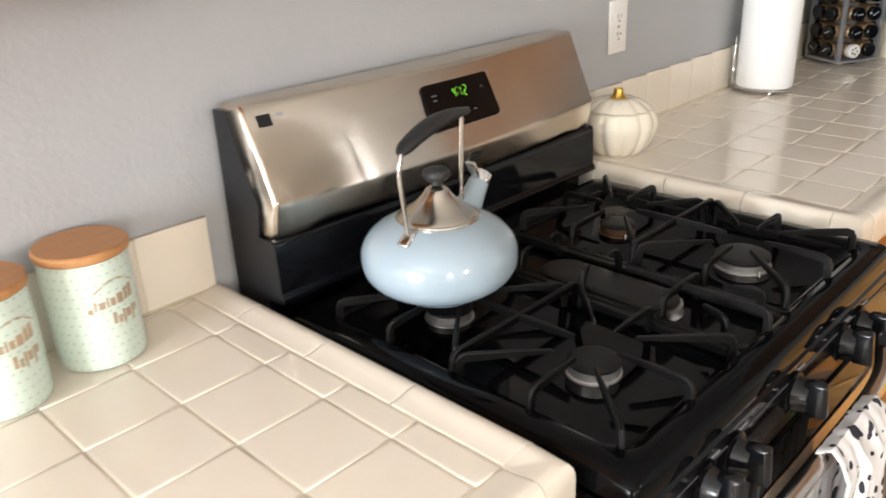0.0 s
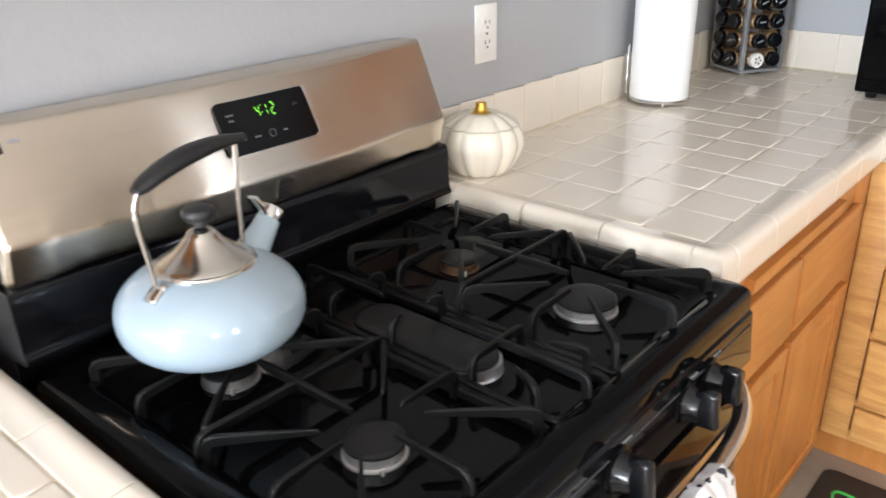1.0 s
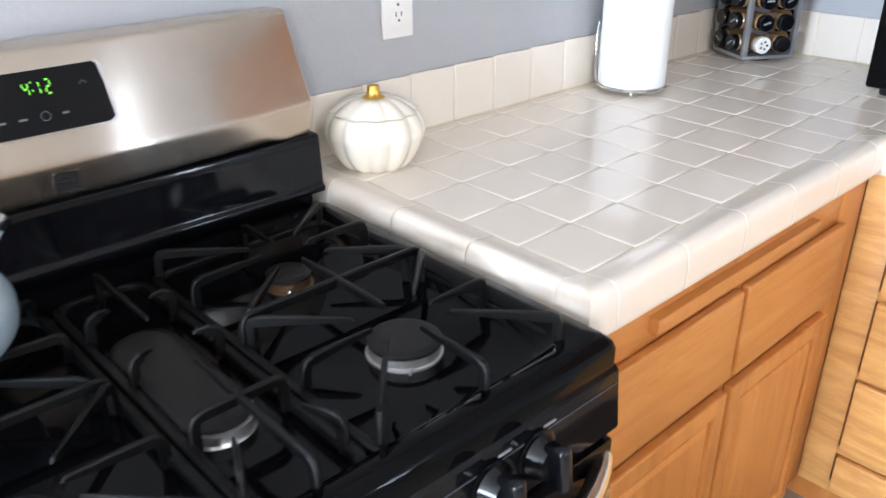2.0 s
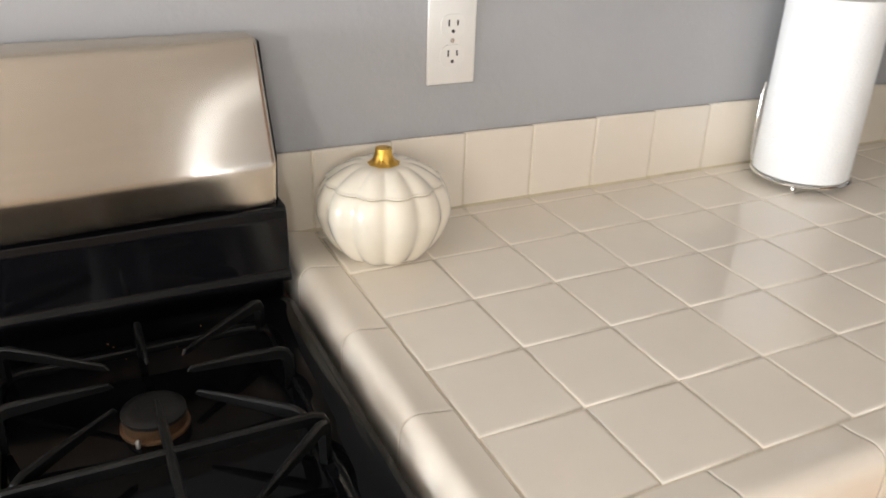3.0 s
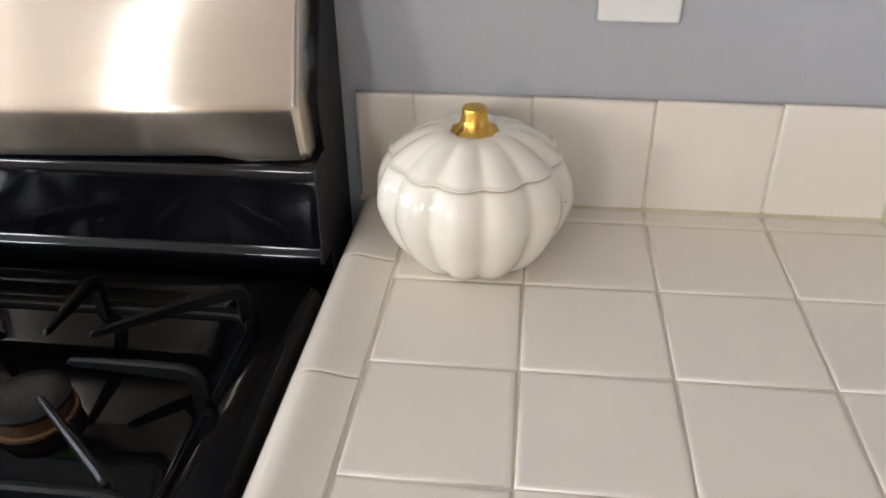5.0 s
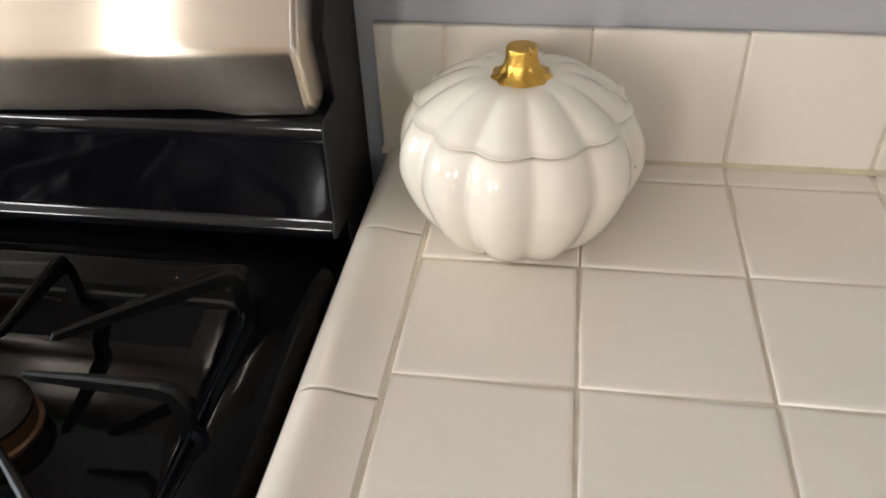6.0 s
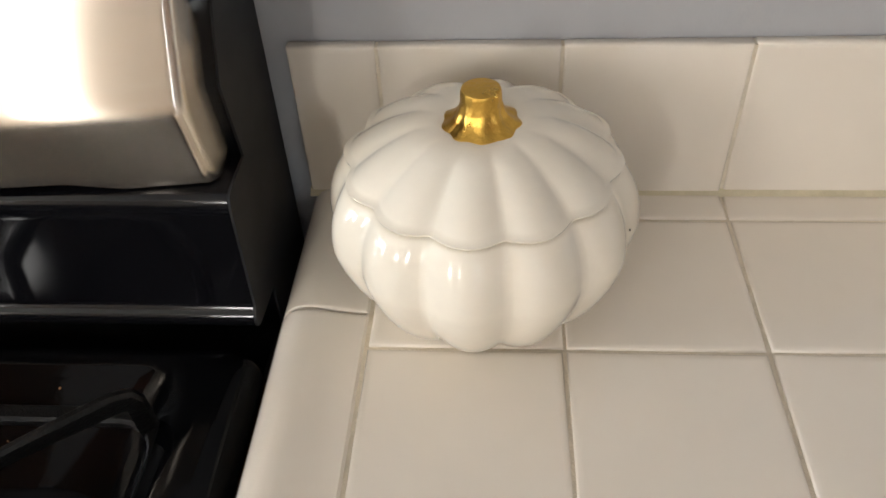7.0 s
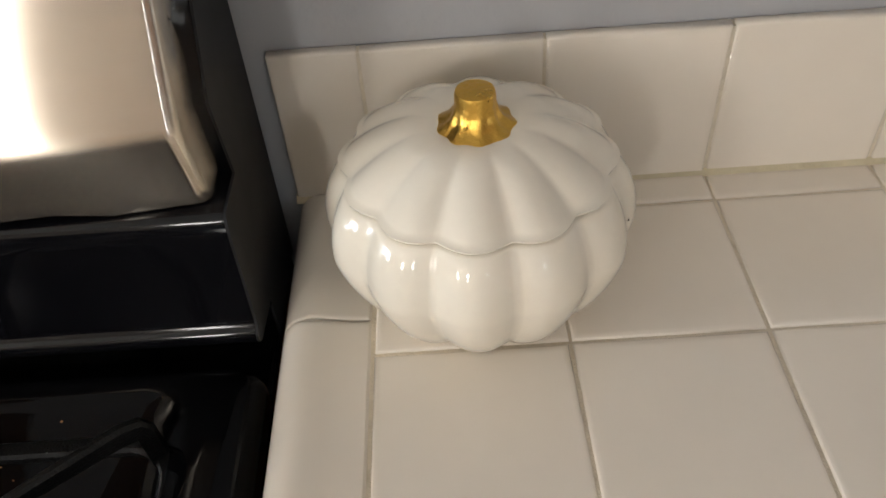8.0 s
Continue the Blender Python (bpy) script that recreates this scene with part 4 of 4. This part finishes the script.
def canister(x, y, turn):
    c = thing("canister", x, y, Z, "mint canister with brown print and round bamboo lid", "canister", "canisters on the counter", turn)
    part("pot", lathe([(0.047, 0.0), (0.0515, 0.003), (0.0525, 0.010), (0.0525, 0.134), (0.0515, 0.138), (0.047, 0.139)], 56), MINT, c)
    part("lid", lathe([(0.051, 0.1385), (0.0550, 0.1405), (0.0555, 0.144), (0.0550, 0.149), (0.053, 0.151)], 56), BAMBOO, c, "flat bamboo lid")

    def patch(a0, a1, z0, z1, arch=0.0, name="print"):
        bm = bmesh.new()
        n = 8
        rings = []
        for r in (0.0523, 0.0528):
            top = [(a0 + (a1 - a0) * i / n, z1 + arch * math.sin(math.pi * i / n)) for i in range(n + 1)]
            bot = [(a1 + (a0 - a1) * i / n, z0 + arch * math.sin(math.pi * i / n)) for i in range(n + 1)]
            rings.append([(r * math.cos(a), r * math.sin(a), z) for a, z in top + bot])
        part(name, loft(bm, rings), BROWN, c, "plain brown printed bars", smooth=False)

    patch(-0.62, 0.42, 0.101, 0.1033, 0.012)
    for a, w, z, h in ((-0.80, 0.10, 0.078, 0.006), (-0.66, 0.05, 0.080, 0.012), (-0.56, 0.14, 0.081, 0.009), (-0.38, 0.05, 0.081, 0.013), (-0.29, 0.12, 0.082, 0.010), (-0.13, 0.16, 0.082, 0.013), (0.07, 0.10, 0.083, 0.015), (0.20, 0.14, 0.083, 0.017),
                       (-0.30, 0.09, 0.058, 0.015), (-0.17, 0.08, 0.057, 0.010), (-0.05, 0.06, 0.055, 0.018), (0.04, 0.13, 0.060, 0.011), (0.21, 0.06, 0.053, 0.020), (0.30, 0.10, 0.062, 0.010)):
        patch(a, a + w, z, z + h)


canister(-1.060, -0.027, -72)
canister(-1.186, -0.043, -66)

# ---- paper towel ----


def paper_towel():
    s = thing("paper_towel_holder", 0.784, -0.066, Z, "chrome wire paper towel holder with a white roll", "paper towel holder")
    ring = [(0.074 * math.cos(a), 0.074 * math.sin(a), 0.0115) for a in np.linspace(0, 2 * math.pi, 40, endpoint=False)]
    part("base_ring", tube(ring, 0.0032, 8, closed=True), CHROME, s)
    for a in (100, 215, 335):
        x, y = 0.074 * math.cos(radians(a)), 0.074 * math.sin(radians(a))
        part("foot", lathe([(0.004, 0), (0.0052, 0.003), (0.0048, 0.009), (0.003, 0.0115)], 14, x, y), CHROME, s)
        part("spoke", tube([(x, y, 0.0115), (0, 0, 0.0115)], 0.0026, 8), CHROME, s)
    part("spindle", tube([(0, 0, 0.010), (0, 0, 0.33)], 0.005, 10), CHROME, s)
    part("tension_arm", tube([(-0.037, 0.066, 0.0115), (-0.040, 0.071, 0.03), (-0.040, 0.0715, 0.13), (-0.036, 0.0735, 0.142), (-0.030, 0.0755, 0.13), (-0.030, 0.0755, 0.0150), (-0.0285, 0.0690, 0.0115)], 0.0026, 8), CHROME, s)
    bm = lathe([(0.020, 0.0155), (0.0705, 0.0150), (0.0730, 0.017), (0.0735, 0.022), (0.0735, 0.285), (0.072, 0.2885), (0.020, 0.289)], 64, wave=lambda a, r, z: 1 + 0.004 * math.sin(3 * a + 1) if r > 0.03 else 1)
    part("paper_roll", bm, PAPER, s, "roll of white paper towels")


paper_towel()

# ---- spice rack ----


def spice_rack():
    s = thing("spice_rack", 1.285, -0.088, Z, "square revolving metal spice rack filled with bottles", "spice rack", turn=60)
    h, q = 0.30, 0.066
    part("base", boxed(-q - 0.006, q + 0.006, -q - 0.006, q + 0.006, 0.008, 0.018, 0.003), GREYM, s)
    part("turntable", lathe([(0.05, 0), (0.05, 0.008)], 30), PLASTIC, s)
    part("top_plate", boxed(-q - 0.004, q + 0.004, -q - 0.004, q + 0.004, h - 0.006, h, 0.002), GREYM, s)
    for sx in (-1, 1):
        for sy in (-1, 1):
            part("post", boxed(sx * q - 0.0065, sx * q + 0.0065, sy * q - 0.0065, sy * q + 0.0065, 0.018, h - 0.006, 0.0015), GREYM, s)
    part("core", boxed(-0.020, 0.020, -0.020, 0.020, 0.018, h - 0.006, 0.001), GREYM, s)
    rnd = random.Random(2)
    for side in range(4):
        m = Matrix.Rotation(radians(90 * side), 4, "Z")
        for tier in range(5):
            z = 0.046 + tier * 0.053
            for off in (-0.0275, 0.0275):
                bottle = lathe([(0.019, 0.020), (0.021, 0.024), (0.021, 0.066), (0.016, 0.072)], 20)
                pm = m @ Matrix.Translation((off, 0, z)) @ Matrix.Rotation(radians(90), 4, "X")
                b = part("bottle", turned(bottle, pm), SPICE, s, "small glass spice bottle")
                white = side == 3 and tier == 0 and off < 0
                cap = part("cap", turned(lathe([(0.0195, 0.070), (0.0205, 0.072), (0.0205, 0.085), (0.0185, 0.0875), (0.013, 0.0868)], 22), pm), PLATE if white else PLASTIC, b, "white shaker cap" if white else "black cap")
                if white:
                    for a in range(5):
                        part("hole", turned(lathe([(0.003, 0.0866), (0.003, 0.0874)], 10, 0.009 * math.cos(a * 1.2566), 0.009 * math.sin(a * 1.2566)), pm), SLOT, cap)
                elif rnd.random() < 0.6:
                    part("cap_print", turned(boxed(-0.010, 0.010, -0.002, 0.002, 0.0866, 0.0874), pm @ Matrix.Rotation(rnd.uniform(-0.6, 0.6), 4, "Z")), PRINT, cap, smooth=False)


spice_rack()

# ---- microwave ----


def microwave():
    m = thing("microwave_oven", 1.245, -0.685, Z, "black countertop microwave oven with a glossy door", "microwave")
    part("case", boxed(-0.125, 0.155, -0.245, 0.245, 0.014, 0.285, 0.010, 3), PLASTIC, m)
    d = part("door", boxed(-0.142, -0.126, -0.10, 0.243, 0.018, 0.281, 0.007, 3), ENAMEL, m, "glossy black door")
    pts = [(-0.1435, 0.185 + 0.035 * math.cos(a), 0.165 + 0.085 * math.sin(a)) for a in np.linspace(radians(110), radians(250), 14)]
    part("door_trim", tube(pts, 0.0016, 8), CHROME, d, "thin chrome arc")
    part("key_panel", boxed(-0.139, -0.126, -0.243, -0.103, 0.018, 0.281, 0.005), PLASTIC, m)
    for x in (-0.10, 0.13):
        for y in (-0.21, 0.21):
            part("foot", lathe([(0.012, 0), (0.014, 0.004), (0.014, 0.0145)], 16, x, y), PLASTIC, m)


microwave()

# ---- dish towel over the oven handle ----


def towel():
    bm = bmesh.new()
    n, k = 30, 26
    base = Vector((-0.375, -0.72, 0.742))
    vs = []
    for i in range(n + 1):
        u = i / n
        row = []
        for j in range(k + 1):
            v = (j / k - 0.42) * 0.62
            fold = 0.010 * math.sin(u * 13 + v * 4) + 0.006 * math.sin(u * 29 + 1 + v * 9)
            spread = 1 + 0.35 * min(1, abs(v) / 0.3)
            x = (u - 0.5) * 0.17 * spread
            if abs(v) < 0.03:
                a = v / 0.03 * math.pi / 2
                y, z = -0.0165 * math.sin(a), 0.0165 * math.cos(a)
                y, z = y * (1 + 6 * max(0, fold)), z + 0.3 * abs(fold)
            else:
                y = -math.copysign(0.0165, v) - (abs(fold) * 1.3 + 0.002) * (1 if v > 0 else -0.25)
                z = -(abs(v) - 0.03)
            row.append(bm.verts.new(base + Vector((x, y, z))))
        vs.append(row)
    for i in range(n):
        for j in range(k):
            bm.faces.new((vs[i][j], vs[i + 1][j], vs[i + 1][j + 1], vs[i][j + 1]))
    ob = part("dish_towel", bm, COTTON)
    so = ob.modifiers.new("thickness", "SOLIDIFY")
    so.thickness, so.offset = 0.0022, 0
    tagged(ob, "white cotton dish towel with black leaf print on oven handle", "towel")


towel()

# ---- floor mat ----


def floor_mat():
    bm = bmesh.new()
    loft(bm, [rrect(-0.55, 0.835, -1.25, -0.615, 0.03, 0.0), rrect(-0.55, 0.835, -1.25, -0.615, 0.03, 0.005), rrect(-0.545, 0.830, -1.245, -0.620, 0.028, 0.007)])
    tagged(part("floor_mat", bm, MAT), "dark brown flat mat lying on the kitchen floor", "mat")


floor_mat()

# ---- green straps on the mat ----


def straps():
    s = thing("plastic_strap", 0.67, -0.76, 0.007, "bright green plastic straps lying curled on the mat", "strap")
    part("loop", tube([(0.02 + 0.05 * math.cos(a), 0.01 + 0.08 * math.sin(a), 0.004 + 0.03 * max(0, math.sin(a)) ** 2) for a in np.linspace(0.2, 2.2, 16)], 0.0038, 8), GREEN, s)
    part("loop", tube([(-0.05 + 0.06 * math.cos(a), -0.03 + 0.06 * math.sin(a), 0.004 + 0.02 * max(0, math.sin(a)) ** 2) for a in np.linspace(0.5, 2.4, 16)], 0.0038, 8), GREEN, s)


straps()

# ---- crumbs on the cooktop ----


def crumbs():
    rnd = random.Random(11)
    bm = bmesh.new()
    for k in range(14):
        x, y = RXC + rnd.uniform(0.17, 0.27), rnd.uniform(-0.160, -0.126)
        bmesh.ops.create_icosphere(bm, subdivisions=1, radius=rnd.uniform(0.0004, 0.0009), matrix=Matrix.Translation((x, y, 0.8935 + 0.277 * (y + 0.122))))
    tagged(part("crumbs", bm, BAMBOO), "tiny brown food crumbs on the black cooktop", "crumbs", kind="stuff")


crumbs()
